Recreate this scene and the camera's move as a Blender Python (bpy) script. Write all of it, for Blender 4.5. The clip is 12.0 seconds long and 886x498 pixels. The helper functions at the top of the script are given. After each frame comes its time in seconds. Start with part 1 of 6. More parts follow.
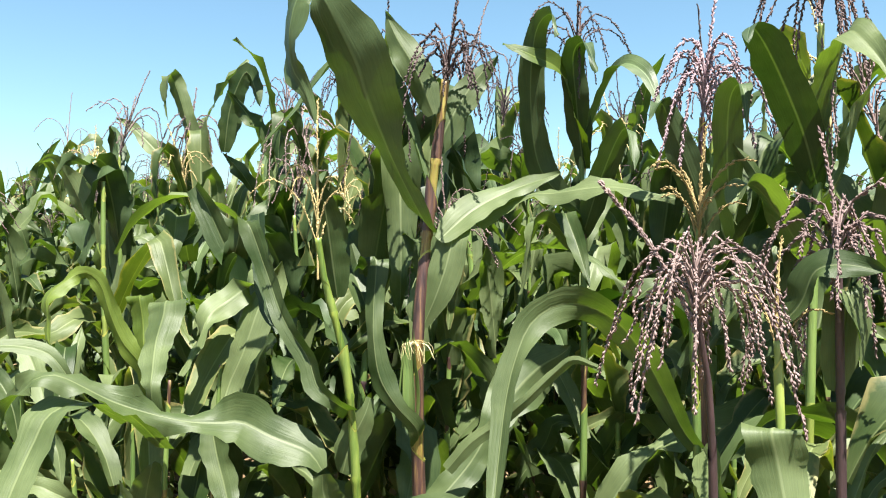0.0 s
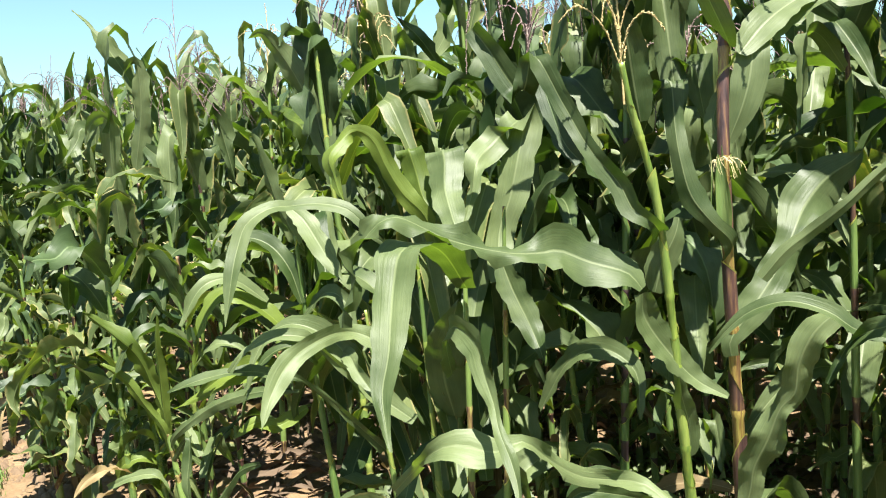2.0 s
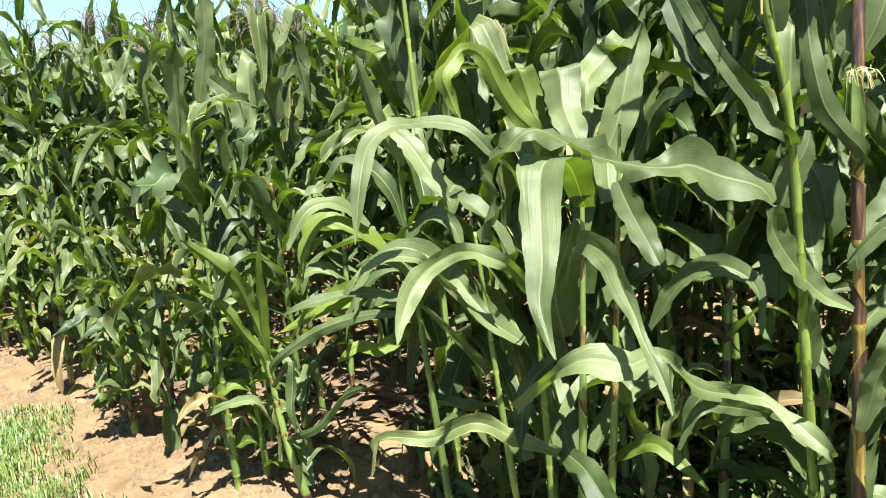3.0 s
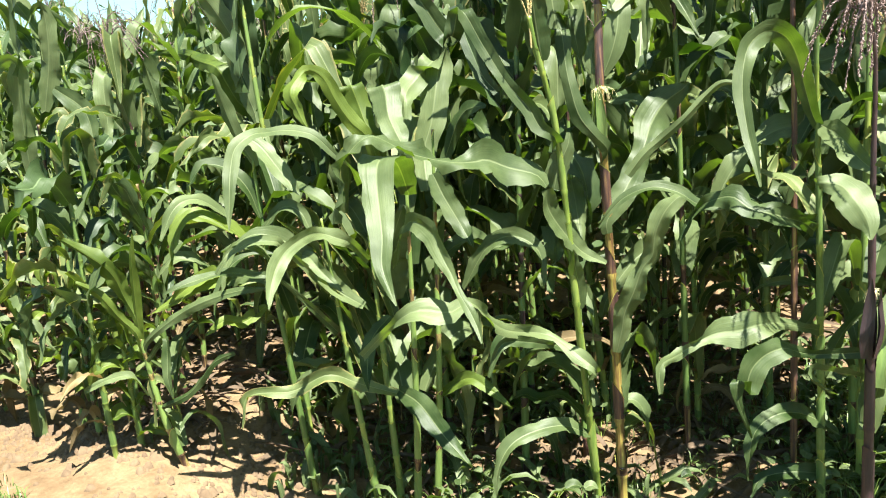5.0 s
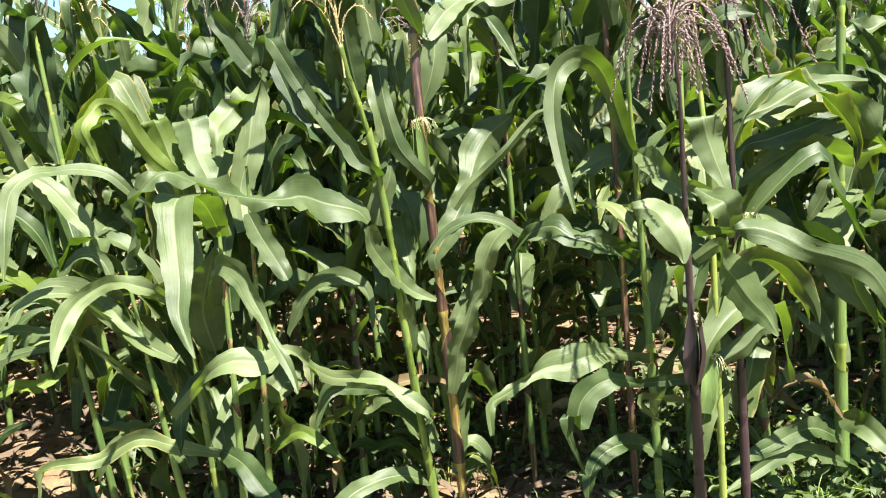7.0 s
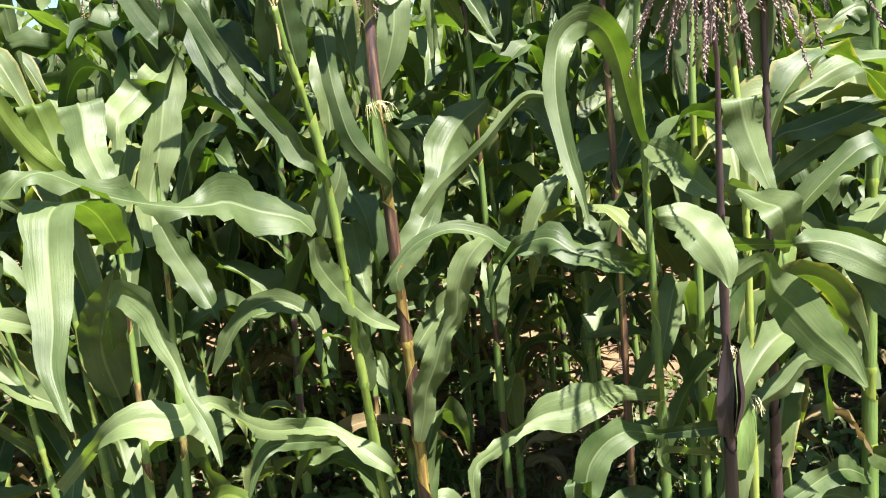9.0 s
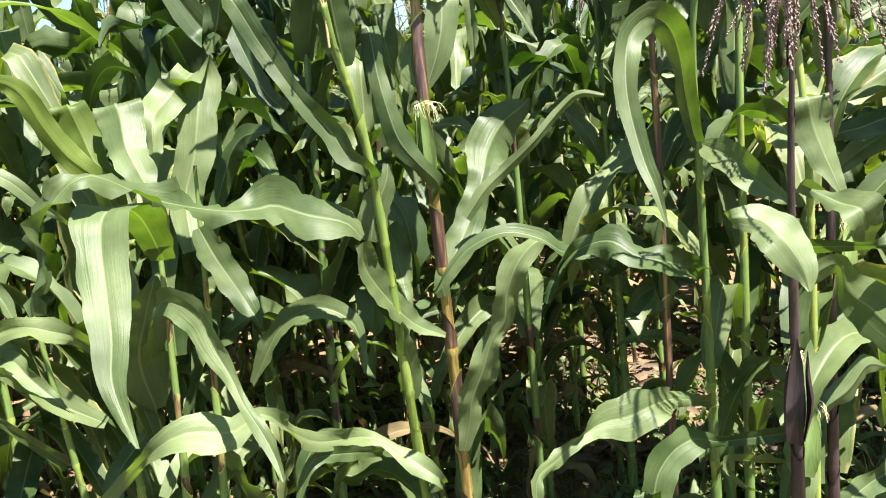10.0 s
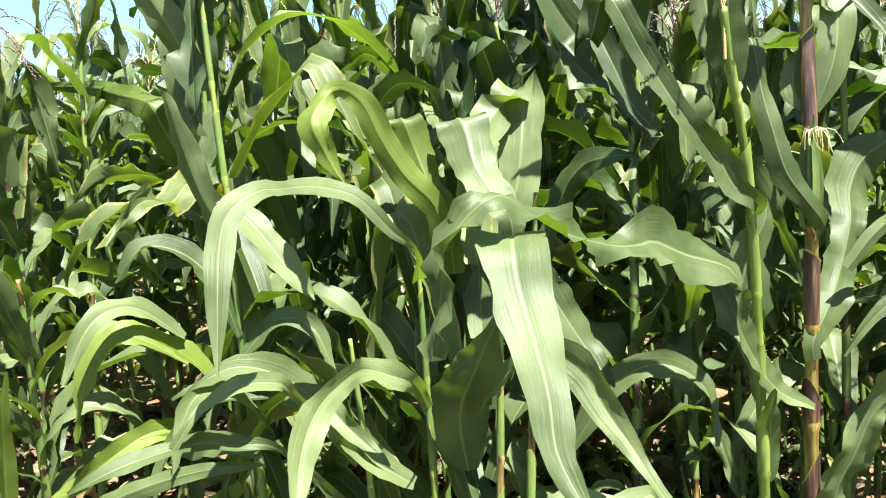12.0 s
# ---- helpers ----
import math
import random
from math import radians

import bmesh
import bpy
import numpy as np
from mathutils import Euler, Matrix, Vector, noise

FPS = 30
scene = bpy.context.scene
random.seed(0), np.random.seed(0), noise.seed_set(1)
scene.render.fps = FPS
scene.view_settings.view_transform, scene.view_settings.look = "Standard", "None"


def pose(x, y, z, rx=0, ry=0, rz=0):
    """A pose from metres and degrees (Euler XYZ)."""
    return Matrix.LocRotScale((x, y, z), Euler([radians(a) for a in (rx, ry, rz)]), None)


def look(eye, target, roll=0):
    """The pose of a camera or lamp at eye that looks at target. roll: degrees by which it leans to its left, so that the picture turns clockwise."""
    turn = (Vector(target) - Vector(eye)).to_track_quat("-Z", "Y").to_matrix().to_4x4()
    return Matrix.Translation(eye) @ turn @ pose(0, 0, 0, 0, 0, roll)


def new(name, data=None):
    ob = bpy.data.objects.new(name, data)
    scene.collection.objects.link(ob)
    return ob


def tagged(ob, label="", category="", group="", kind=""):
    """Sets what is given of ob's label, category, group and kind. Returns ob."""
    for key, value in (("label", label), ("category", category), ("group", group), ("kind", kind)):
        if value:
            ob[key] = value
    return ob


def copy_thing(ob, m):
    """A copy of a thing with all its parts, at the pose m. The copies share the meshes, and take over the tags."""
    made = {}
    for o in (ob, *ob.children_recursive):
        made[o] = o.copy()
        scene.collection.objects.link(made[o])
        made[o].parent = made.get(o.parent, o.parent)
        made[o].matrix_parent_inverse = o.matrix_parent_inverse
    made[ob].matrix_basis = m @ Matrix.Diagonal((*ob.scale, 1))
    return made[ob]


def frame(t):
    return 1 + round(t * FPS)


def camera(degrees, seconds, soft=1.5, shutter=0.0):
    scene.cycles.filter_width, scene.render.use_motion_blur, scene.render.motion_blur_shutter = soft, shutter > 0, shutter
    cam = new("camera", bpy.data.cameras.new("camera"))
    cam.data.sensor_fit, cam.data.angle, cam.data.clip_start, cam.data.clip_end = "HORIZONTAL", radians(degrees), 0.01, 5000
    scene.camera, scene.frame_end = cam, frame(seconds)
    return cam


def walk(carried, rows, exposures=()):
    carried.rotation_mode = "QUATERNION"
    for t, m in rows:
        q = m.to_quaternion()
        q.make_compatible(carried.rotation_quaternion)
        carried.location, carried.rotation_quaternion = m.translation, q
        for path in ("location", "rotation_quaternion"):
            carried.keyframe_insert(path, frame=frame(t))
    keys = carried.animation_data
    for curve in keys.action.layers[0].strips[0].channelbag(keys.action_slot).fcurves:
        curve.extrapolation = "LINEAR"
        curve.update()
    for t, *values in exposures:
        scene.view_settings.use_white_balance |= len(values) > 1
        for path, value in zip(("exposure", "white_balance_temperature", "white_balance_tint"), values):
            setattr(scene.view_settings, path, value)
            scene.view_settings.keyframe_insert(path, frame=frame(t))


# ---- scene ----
cam = camera(57.0, 12.0, soft=1.1)
PATH = [
    (0, (0.523, 1.285, 1.619), (-0.104, 3.184, 1.643), 0.9),
    (0.5, (0.398, 1.223, 1.631), (-0.221, 3.125, 1.614), -1.6),
    (1, (0.224, 1.191, 1.612), (-0.408, 3.087, 1.525), -3.4),
    (1.5, (0.094, 1.184, 1.557), (-0.586, 3.059, 1.401), -4.2),
    (2, (-0.029, 1.047, 1.51), (-0.746, 2.898, 1.263), -4.7),
    (2.5, (-0.212, 0.919, 1.488), (-0.94, 2.747, 1.129), -5.3),
    (4.3, (-0.402, 0.999, 1.309), (-0.854, 2.917, 0.964), -5.2),
    (4.5, (-0.383, 0.994, 1.289), (-0.791, 2.926, 0.968), -5.4),
    (5, (-0.274, 0.413, 1.52), (-0.533, 2.351, 1.102), -5.4),
    (5.5, (-0.18, 0.26, 1.525), (-0.363, 2.213, 1.137), -6.1),
    (6, (-0.109, 0.325, 1.491), (-0.203, 2.29, 1.133), -6.3),
    (6.5, (-0.117, 0.409, 1.469), (-0.122, 2.38, 1.13), -6.1),
    (8.3, (-0.199, 0.959, 1.451), (-0.038, 2.921, 1.101), -5.9),
    (8.5, (-0.189, 0.984, 1.442), (-0.02, 2.945, 1.087), -5.9),
    (9, (-0.17, 1.033, 1.434), (0.03, 2.989, 1.069), -5.9),
    (9.5, (-0.228, 1.069, 1.431), (0.009, 3.02, 1.062), -6.0),
    (10, (-0.319, 1.107, 1.443), (-0.072, 3.058, 1.08), -6.0),
    (10.5, (-0.429, 1.127, 1.443), (-0.213, 3.085, 1.094), -5.8),
    (11, (-0.53, 1.151, 1.45), (-0.388, 3.12, 1.128), -5.5),
    (11.5, (-0.673, 1.245, 1.433), (-0.589, 3.225, 1.164), -5.1),
    (12, (-0.848, 1.419, 1.44), (-0.8, 3.405, 1.206), -4.0),
]
walk(cam, [(t, look(e, g, r)) for t, e, g, r in PATH],
     exposures=[(0.0, 2.2, 6500, 10), (1.5, 2.22, 6500, 10), (2.5, 2.31, 6500, 8), (4.5, 2.47, 6500, 5), (5.0, 2.48, 6500, 5), (6.0, 2.49, 6500, 10),
                (9.5, 2.52, 6500, 10), (11.0, 2.56, 6500, 9), (12.0, 2.63, 6500, 7)])

# ---------------- light ----------------
world = bpy.data.worlds.new("sky")
scene.world = world
world.use_nodes = True
wn = world.node_tree.nodes
sky = wn.new("ShaderNodeTexSky")
sky.sky_type = "NISHITA"
sky.sun_disc = False
SUN_EL, SUN_AZ = radians(68), radians(142)
sky.sun_elevation, sky.sun_rotation = SUN_EL, SUN_AZ
sky.air_density, sky.dust_density, sky.ozone_density = 1.0, 0.9, 0.6
wn["Background"].inputs["Strength"].default_value = 0.046
tint = wn.new("ShaderNodeMix")
tint.data_type, tint.blend_type = "RGBA", "MULTIPLY"
tint.inputs[0].default_value, tint.inputs[7].default_value = 1.0, (0.86, 1.07, 1.04, 1)
world.node_tree.links.new(sky.outputs[0], tint.inputs[6])
world.node_tree.links.new(tint.outputs[2], wn["Background"].inputs["Color"])
sun = new("sun", bpy.data.lights.new("sun", "SUN"))
sun.data.energy, sun.data.angle, sun.data.color = 5.0, radians(0.53), (1.0, 0.955, 0.88)
to_sun = Vector((math.sin(SUN_AZ) * math.cos(SUN_EL), math.cos(SUN_AZ) * math.cos(SUN_EL), math.sin(SUN_EL)))
sun.matrix_world = look(to_sun * 30, (0, 0, 0))

# ---------------- materials ----------------


def material(name):
    m = bpy.data.materials.new(name)
    m.use_nodes = True
    nt = m.node_tree
    nt.nodes.clear()
    return m, nt


def node(nt, kind, **inputs):
    n = nt.nodes.new(kind)
    for key, value in inputs.items():
        n.inputs[key.replace("_", " ")].default_value = value
    return n


def ramp(nt, fac, stops):
    r = nt.nodes.new("ShaderNodeValToRGB")
    while len(r.color_ramp.elements) < len(stops):
        r.color_ramp.elements.new(0.5)
    for e, (p, c) in zip(r.color_ramp.elements, stops):
        e.position, e.color = p, (*c, 1)
    nt.links.new(fac, r.inputs[0])
    return r.outputs[0]


def mix(nt, fac, a, b, mode="MIX"):
    m = nt.nodes.new("ShaderNodeMix")
    m.data_type, m.blend_type = "RGBA", mode
    for sock, value in ((m.inputs[0], fac), (m.inputs[6], a), (m.inputs[7], b)):
        if isinstance(value, bpy.types.NodeSocket):
            nt.links.new(value, sock)
        elif isinstance(value, tuple):
            sock.default_value = (*value, 1)
        else:
            sock.default_value = value
    return m.outputs[2]


def maths(nt, op, a, b=0.0, c=0.0):
    m = nt.nodes.new("ShaderNodeMath")
    m.operation = op
    for sock, value in zip(m.inputs, (a, b, c)):
        if isinstance(value, bpy.types.NodeSocket):
            nt.links.new(value, sock)
        else:
            sock.default_value = value
    return m.outputs[0]


def noise_tex(nt, vec, scale, detail=3.0, rough=0.55):
    n = node(nt, "ShaderNodeTexNoise", Scale=scale, Detail=detail, Roughness=rough)
    if vec is not None:
        nt.links.new(vec, n.inputs["Vector"])
    return n.outputs[0]


def leaf_material(name, low, high, rib, glow, dry=0.0, gloss=0.50, thin=0.27):
    """A maize blade: fine parallel veins, a pale midrib, blotches, light shining through."""
    m, nt = material(name)
    uv = nt.nodes.new("ShaderNodeUVMap").outputs[0]
    pos = nt.nodes.new("ShaderNodeNewGeometry").outputs["Position"]
    info = nt.nodes.new("ShaderNodeObjectInfo")
    sep = nt.nodes.new("ShaderNodeSeparateXYZ")
    nt.links.new(uv, sep.inputs[0])
    u, v = sep.outputs[0], sep.outputs[1]
    blotch = noise_tex(nt, pos, 9.0)
    tone = maths(nt, "ADD", maths(nt, "MULTIPLY", blotch, 0.7), maths(nt, "MULTIPLY", info.outputs["Random"], 0.45))
    col = ramp(nt, tone, [(0.3, low), (0.8, high)])
    stretch = nt.nodes.new("ShaderNodeMapping")
    stretch.inputs["Scale"].default_value = (34, 1.3, 1)
    nt.links.new(uv, stretch.inputs[0])
    vein = noise_tex(nt, stretch.outputs[0], 1.0, 4.0, 0.7)
    col = mix(nt, 0.42, col, ramp(nt, vein, [(0.3, (0.60, 0.64, 0.58)), (0.7, (1.28, 1.25, 1.25))]), "MULTIPLY")
    off = maths(nt, "ABSOLUTE", maths(nt, "SUBTRACT", u, 0.5))
    ribmask = ramp(nt, off, [(0.012, (1, 1, 1)), (0.034, (0, 0, 0))])
    col = mix(nt, maths(nt, "MULTIPLY", ribmask, 0.3), col, rib)
    if dry:
        edge = ramp(nt, maths(nt, "ADD", maths(nt, "MULTIPLY", off, 1.6), maths(nt, "MULTIPLY", noise_tex(nt, pos, 40.0), 0.45)),
                    [(0.86, (0, 0, 0)), (1.02, (1, 1, 1))])
        col = mix(nt, maths(nt, "MULTIPLY", edge, dry), col, (0.42, 0.32, 0.14))
    bump = node(nt, "ShaderNodeBump", Strength=0.24, Distance=0.004)
    broad = nt.nodes.new("ShaderNodeMapping")
    broad.inputs["Scale"].default_value = (11, 0.35, 1)
    nt.links.new(uv, broad.inputs[0])
    ridge = noise_tex(nt, broad.outputs[0], 1.0, 2.0, 0.5)
    nt.links.new(maths(nt, "ADD", maths(nt, "MULTIPLY", vein, 0.5), maths(nt, "MULTIPLY", ridge, 1.1)), bump.inputs["Height"])
    p = node(nt, "ShaderNodeBsdfPrincipled", Roughness=gloss)
    p.inputs["Specular IOR Level"].default_value = 0.27
    nt.links.new(col, p.inputs["Base Color"])
    nt.links.new(bump.outputs[0], p.inputs["Normal"])
    rough = maths(nt, "ADD", maths(nt, "MULTIPLY", blotch, 0.2), gloss - 0.1)
    nt.links.new(rough, p.inputs["Roughness"])
    tr = nt.nodes.new("ShaderNodeBsdfTranslucent")
    nt.links.new(mix(nt, 1.0, col, glow, "MULTIPLY"), tr.inputs["Color"])
    ms = node(nt, "ShaderNodeMixShader", Fac=thin)
    nt.links.new(p.outputs[0], ms.inputs[1])
    nt.links.new(tr.outputs[0], ms.inputs[2])
    out = nt.nodes.new("ShaderNodeOutputMaterial")
    nt.links.new(ms.outputs[0], out.inputs[0])
    return m


def simple_material(name, stops, scale, rough=0.6, bump=0.3, stretch=(1, 1, 1), rand=0.3, dist=0.004):
    m, nt = material(name)
    tc = nt.nodes.new("ShaderNodeTexCoord")
    mp = nt.nodes.new("ShaderNodeMapping")
    mp.inputs["Scale"].default_value = stretch
    nt.links.new(tc.outputs["Object"], mp.inputs[0])
    info = nt.nodes.new("ShaderNodeObjectInfo")
    n = noise_tex(nt, mp.outputs[0], scale, 5.0, 0.6)
    fac = maths(nt, "ADD", maths(nt, "MULTIPLY", n, 1 - rand * 0.5), maths(nt, "MULTIPLY", maths(nt, "SUBTRACT", info.outputs["Random"], 0.4), rand))
    p = node(nt, "ShaderNodeBsdfPrincipled", Roughness=rough)
    nt.links.new(ramp(nt, fac, stops), p.inputs["Base Color"])
    b = node(nt, "ShaderNodeBump", Strength=bump, Distance=dist)
    nt.links.new(noise_tex(nt, mp.outputs[0], scale * 3, 4.0), b.inputs["Height"])
    nt.links.new(b.outputs[0], p.inputs["Normal"])
    out = nt.nodes.new("ShaderNodeOutputMaterial")
    nt.links.new(p.outputs[0], out.inputs[0])
    return m


M_LEAF = leaf_material("maize_blade", (0.019, 0.038, 0.008), (0.110, 0.140, 0.060), (0.242, 0.275, 0.143), (1.55, 2.05, 0.3))
# Darker, duller copy of the blade: random tone, and shade painted into chosen blades.
M_LEAF_DEEP_SHADED = leaf_material("maize_blade_deep_shaded", (0.013, 0.029, 0.009), (0.064, 0.094, 0.036), (0.198, 0.261, 0.126), (1.5, 2.0, 0.3), thin=0.12)
M_LEAF_OLD = leaf_material("maize_blade_worn", (0.027, 0.049, 0.013), (0.110, 0.136, 0.050), (0.264, 0.299, 0.150), (1.6, 1.9, 0.3), dry=0.3)
# Yellower, brighter blade: young growth, and sun through other blades painted in.
M_LEAF_YOUNG_BACKLIT = leaf_material("maize_blade_young_backlit", (0.043, 0.072, 0.010), (0.115, 0.157, 0.027), (0.221, 0.272, 0.068), (1.6, 1.75, 0.25), thin=0.34)
M_LEAF_DRY = leaf_material("maize_blade_dry", (0.096, 0.068, 0.032), (0.240, 0.180, 0.088), (0.360, 0.288, 0.160), (1.3, 1.2, 0.8), gloss=0.7)
M_SHEATH = simple_material("green_sheath", [(0.25, (0.06, 0.11, 0.025)), (0.75, (0.17, 0.24, 0.06))], 14, 0.5, 0.35, (6, 6, 0.6))
M_CANE = simple_material("yellow_green_cane", [(0.25, (0.10, 0.155, 0.03)), (0.75, (0.27, 0.31, 0.07))], 16, 0.42, 0.25, (5, 5, 0.6))
M_CANE_BRIGHT = simple_material("bright_yellow_green_cane", [(0.28, (0.07, 0.12, 0.02)), (0.5, (0.19, 0.24, 0.04)), (0.72, (0.34, 0.36, 0.065))], 12, 0.42, 0.25, (7, 7, 0.45))
M_CANE_GOLD = simple_material("golden_cane", [(0.28, (0.07, 0.035, 0.02)), (0.42, (0.16, 0.10, 0.03)), (0.55, (0.28, 0.22, 0.055)), (0.75, (0.30, 0.31, 0.07))], 12, 0.42, 0.25, (8, 8, 0.45), 0.1)
M_CANE_PLUM = simple_material("plum_cane", [(0.3, (0.022, 0.011, 0.011)), (0.47, (0.07, 0.034, 0.027)), (0.56, (0.13, 0.07, 0.035)), (0.66, (0.27, 0.20, 0.06))], 12, 0.5, 0.35, (9, 9, 0.4), 0.1)
M_CANE_BROWN = simple_material("brown_cane", [(0.36, (0.026, 0.013, 0.013)), (0.48, (0.075, 0.036, 0.022)), (0.56, (0.20, 0.14, 0.05)), (0.68, (0.28, 0.26, 0.075))], 12, 0.55, 0.4, (8, 8, 0.45), 0.1)
M_CANE_DARK = simple_material("dark_purple_cane", [(0.25, (0.016, 0.009, 0.011)), (0.6, (0.055, 0.030, 0.032)), (0.85, (0.10, 0.085, 0.035))], 14, 0.5, 0.35, (4, 4, 0.5), 0.15)
M_COLLAR = simple_material("yellow_collar", [(0.2, (0.22, 0.25, 0.04)), (0.8, (0.5, 0.45, 0.12))], 30, 0.5)
M_TASSEL = simple_material("purple_tassel", [(0.25, (0.043, 0.025, 0.024)), (0.55, (0.136, 0.089, 0.083)), (0.85, (0.323, 0.246, 0.221))], 60, 0.75, 0.2, rand=0.5)
M_TASSEL_LILAC = simple_material("lilac_tassel", [(0.25, (0.076, 0.047, 0.060)), (0.55, (0.212, 0.145, 0.162)), (0.85, (0.408, 0.323, 0.340))], 60, 0.75, 0.2, rand=0.5)
M_TASSEL_PALE = simple_material("straw_tassel", [(0.25, (0.22, 0.16, 0.06)), (0.8, (0.52, 0.43, 0.2))], 60, 0.75, 0.2, rand=0.5)
M_HUSK = simple_material("green_husk", [(0.25, (0.06, 0.11, 0.028)), (0.8, (0.18, 0.23, 0.065))], 12, 0.5, 0.4, (5, 5, 0.5))
M_HUSK_RED = simple_material("purple_husk", [(0.25, (0.06, 0.018, 0.022)), (0.6, (0.17, 0.06, 0.045)), (0.85, (0.4, 0.28, 0.1))], 10, 0.5, 0.4, (4, 4, 0.5))
M_HUSK_DARK = simple_material("dark_purple_husk", [(0.25, (0.012, 0.007, 0.009)), (0.6, (0.035, 0.018, 0.02)), (0.85, (0.09, 0.05, 0.03))], 10, 0.5, 0.4, (4, 4, 0.5))
M_SILK = simple_material("pale_silk", [(0.2, (0.5, 0.42, 0.2)), (0.8, (0.75, 0.68, 0.42))], 40, 0.45, 0.1)
M_GRASS = simple_material("grass_blade", [(0.2, (0.035, 0.076, 0.011)), (0.8, (0.109, 0.159, 0.028))], 5, 0.5, 0.1, rand=0.4)
M_CLOD = simple_material("soil_clod", [(0.2, (0.085, 0.054, 0.030)), (0.8, (0.220, 0.156, 0.090))], 18, 0.95, 0.6, rand=0.4)
M_STRAW = simple_material("dry_straw", [(0.2, (0.07, 0.045, 0.025)), (0.5, (0.13, 0.09, 0.05)), (0.8, (0.25, 0.19, 0.11))], 18, 0.85, 0.3, rand=0.6)


def soil_material():
    m, nt = material("sandy_soil")
    pos = nt.nodes.new("ShaderNodeNewGeometry").outputs["Position"]
    big, mid, fine = noise_tex(nt, pos, 0.9, 4), noise_tex(nt, pos, 7.0, 6, 0.65), noise_tex(nt, pos, 60.0, 5, 0.7)
    col = ramp(nt, mid, [(0.25, (0.090, 0.057, 0.031)), (0.5, (0.158, 0.108, 0.061)), (0.8, (0.215, 0.155, 0.090))])
    col = mix(nt, 0.5, col, ramp(nt, fine, [(0.3, (0.55, 0.52, 0.5)), (0.7, (1.3, 1.3, 1.3))]), "MULTIPLY")
    col = mix(nt, 0.45, col, ramp(nt, big, [(0.3, (0.62, 0.55, 0.5)), (0.7, (1.15, 1.12, 1.1))]), "MULTIPLY")
    h = maths(nt, "ADD", maths(nt, "MULTIPLY", mid, 0.7), maths(nt, "MULTIPLY", fine, 0.25))
    b = node(nt, "ShaderNodeBump", Strength=0.8, Distance=0.03)
    nt.links.new(h, b.inputs["Height"])
    p = node(nt, "ShaderNodeBsdfPrincipled", Roughness=0.95)
    p.inputs["Specular IOR Level"].default_value = 0.15
    nt.links.new(col, p.inputs["Base Color"])
    nt.links.new(b.outputs[0], p.inputs["Normal"])
    out = nt.nodes.new("ShaderNodeOutputMaterial")
    nt.links.new(p.outputs[0], out.inputs[0])
    return m


M_SOIL = soil_material()

# ---------------- ground ----------------


def edge_y(x):
    """Where the crop begins, as y over x."""
    if x > -1.6:
        return 2.75 - 0.22 * max(0.0, min(1.0, (-0.9 - x) / 0.5))
    return 2.53 + min(1.4, (-1.6 - x) * 0.52)


def bank(x):
    """The field edge rises to a low bank towards negative x."""
    f = max(0.0, min(1.0, (-0.9 - x) / 0.9))
    return 0.27 * f * f * (3 - 2 * f)


def ground_z(x, y):
    r = math.hypot(x, y - 3)
    if r > 30:
        return 0.0
    z = 0.035 * noise.noise((x * 0.9, y * 0.9, 0.3)) + 0.022 * noise.noise((x * 3.1, y * 3.1, 1.7)) + 0.010 * noise.noise((x * 9, y * 9, 4.1))
    return (z + bank(x)) * max(0.0, min(1.0, (30 - r) / 12))


def build_ground():
    """One sheet: a fine grid near the crop's edge, growing coarser to the horizon."""
    def axis(mid, near, step):
        a = [0.0]
        while a[-1] < 2500:
            a.append(a[-1] + (step if a[-1] < near else max(step, (a[-1] - near) * 0.35)))
        return [mid - v for v in reversed(a[1:])] + [mid + v for v in a]
    xs, ys = axis(-0.6, 4.6, 0.06), axis(3.2, 2.6, 0.06)
    nx = len(xs)
    verts = [(x, y, ground_z(x, y)) for y in ys for x in xs]
    faces = [(j * nx + i, j * nx + i + 1, (j + 1) * nx + i + 1, (j + 1) * nx + i) for j in range(len(ys) - 1) for i in range(nx - 1)]
    me = bpy.data.meshes.new("ground")
    me.from_pydata(verts, [], faces)
    me.polygons.foreach_set("use_smooth", [True] * len(faces))
    me.materials.append(M_SOIL)
    tagged(new("ground", me), "dry sandy field soil, lumpy and pale brown", "ground", kind="structure")


build_ground()

# ---------------- plant parts ----------------


def smooth_line(pts, n):
    """n + 1 places along a smooth line through the handles, evenly spaced."""
    pts = [Vector(p) for p in pts]
    ext = [pts[0] * 2 - pts[1]] + pts + [pts[-1] * 2 - pts[-2]]
    dense = []
    for i in range(len(pts) - 1):
        a, b, c, d = ext[i:i + 4]
        for k in range(12):
            t = k / 12
            dense.append(0.5 * (2 * b + (c - a) * t + (2 * a - 5 * b + 4 * c - d) * t * t + (3 * b - a - 3 * c + d) * t ** 3))
    dense.append(pts[-1])
    run = [0.0]
    for p, q in zip(dense, dense[1:]):
        run.append(run[-1] + (q - p).length)
    out, j = [], 0
    for i in range(n + 1):
        s = run[-1] * i / n
        while j < len(run) - 2 and run[j + 1] < s:
            j += 1
        f = (s - run[j]) / max(1e-9, run[j + 1] - run[j])
        out.append(dense[j].lerp(dense[j + 1], min(1, max(0, f))))
    return out, run[-1]


def along(values, s):
    """A value read from an even list at s from 0 to 1."""
    if len(values) == 1:
        return values[0]
    k = min(len(values) - 2, int(s * (len(values) - 1)))
    f = s * (len(values) - 1) - k
    f = f * f * (3 - 2 * f)
    return values[k] * (1 - f) + values[k + 1] * f


ACROSS = (-1.0, -0.55, -0.12, 0.0, 0.12, 0.55, 1.0)


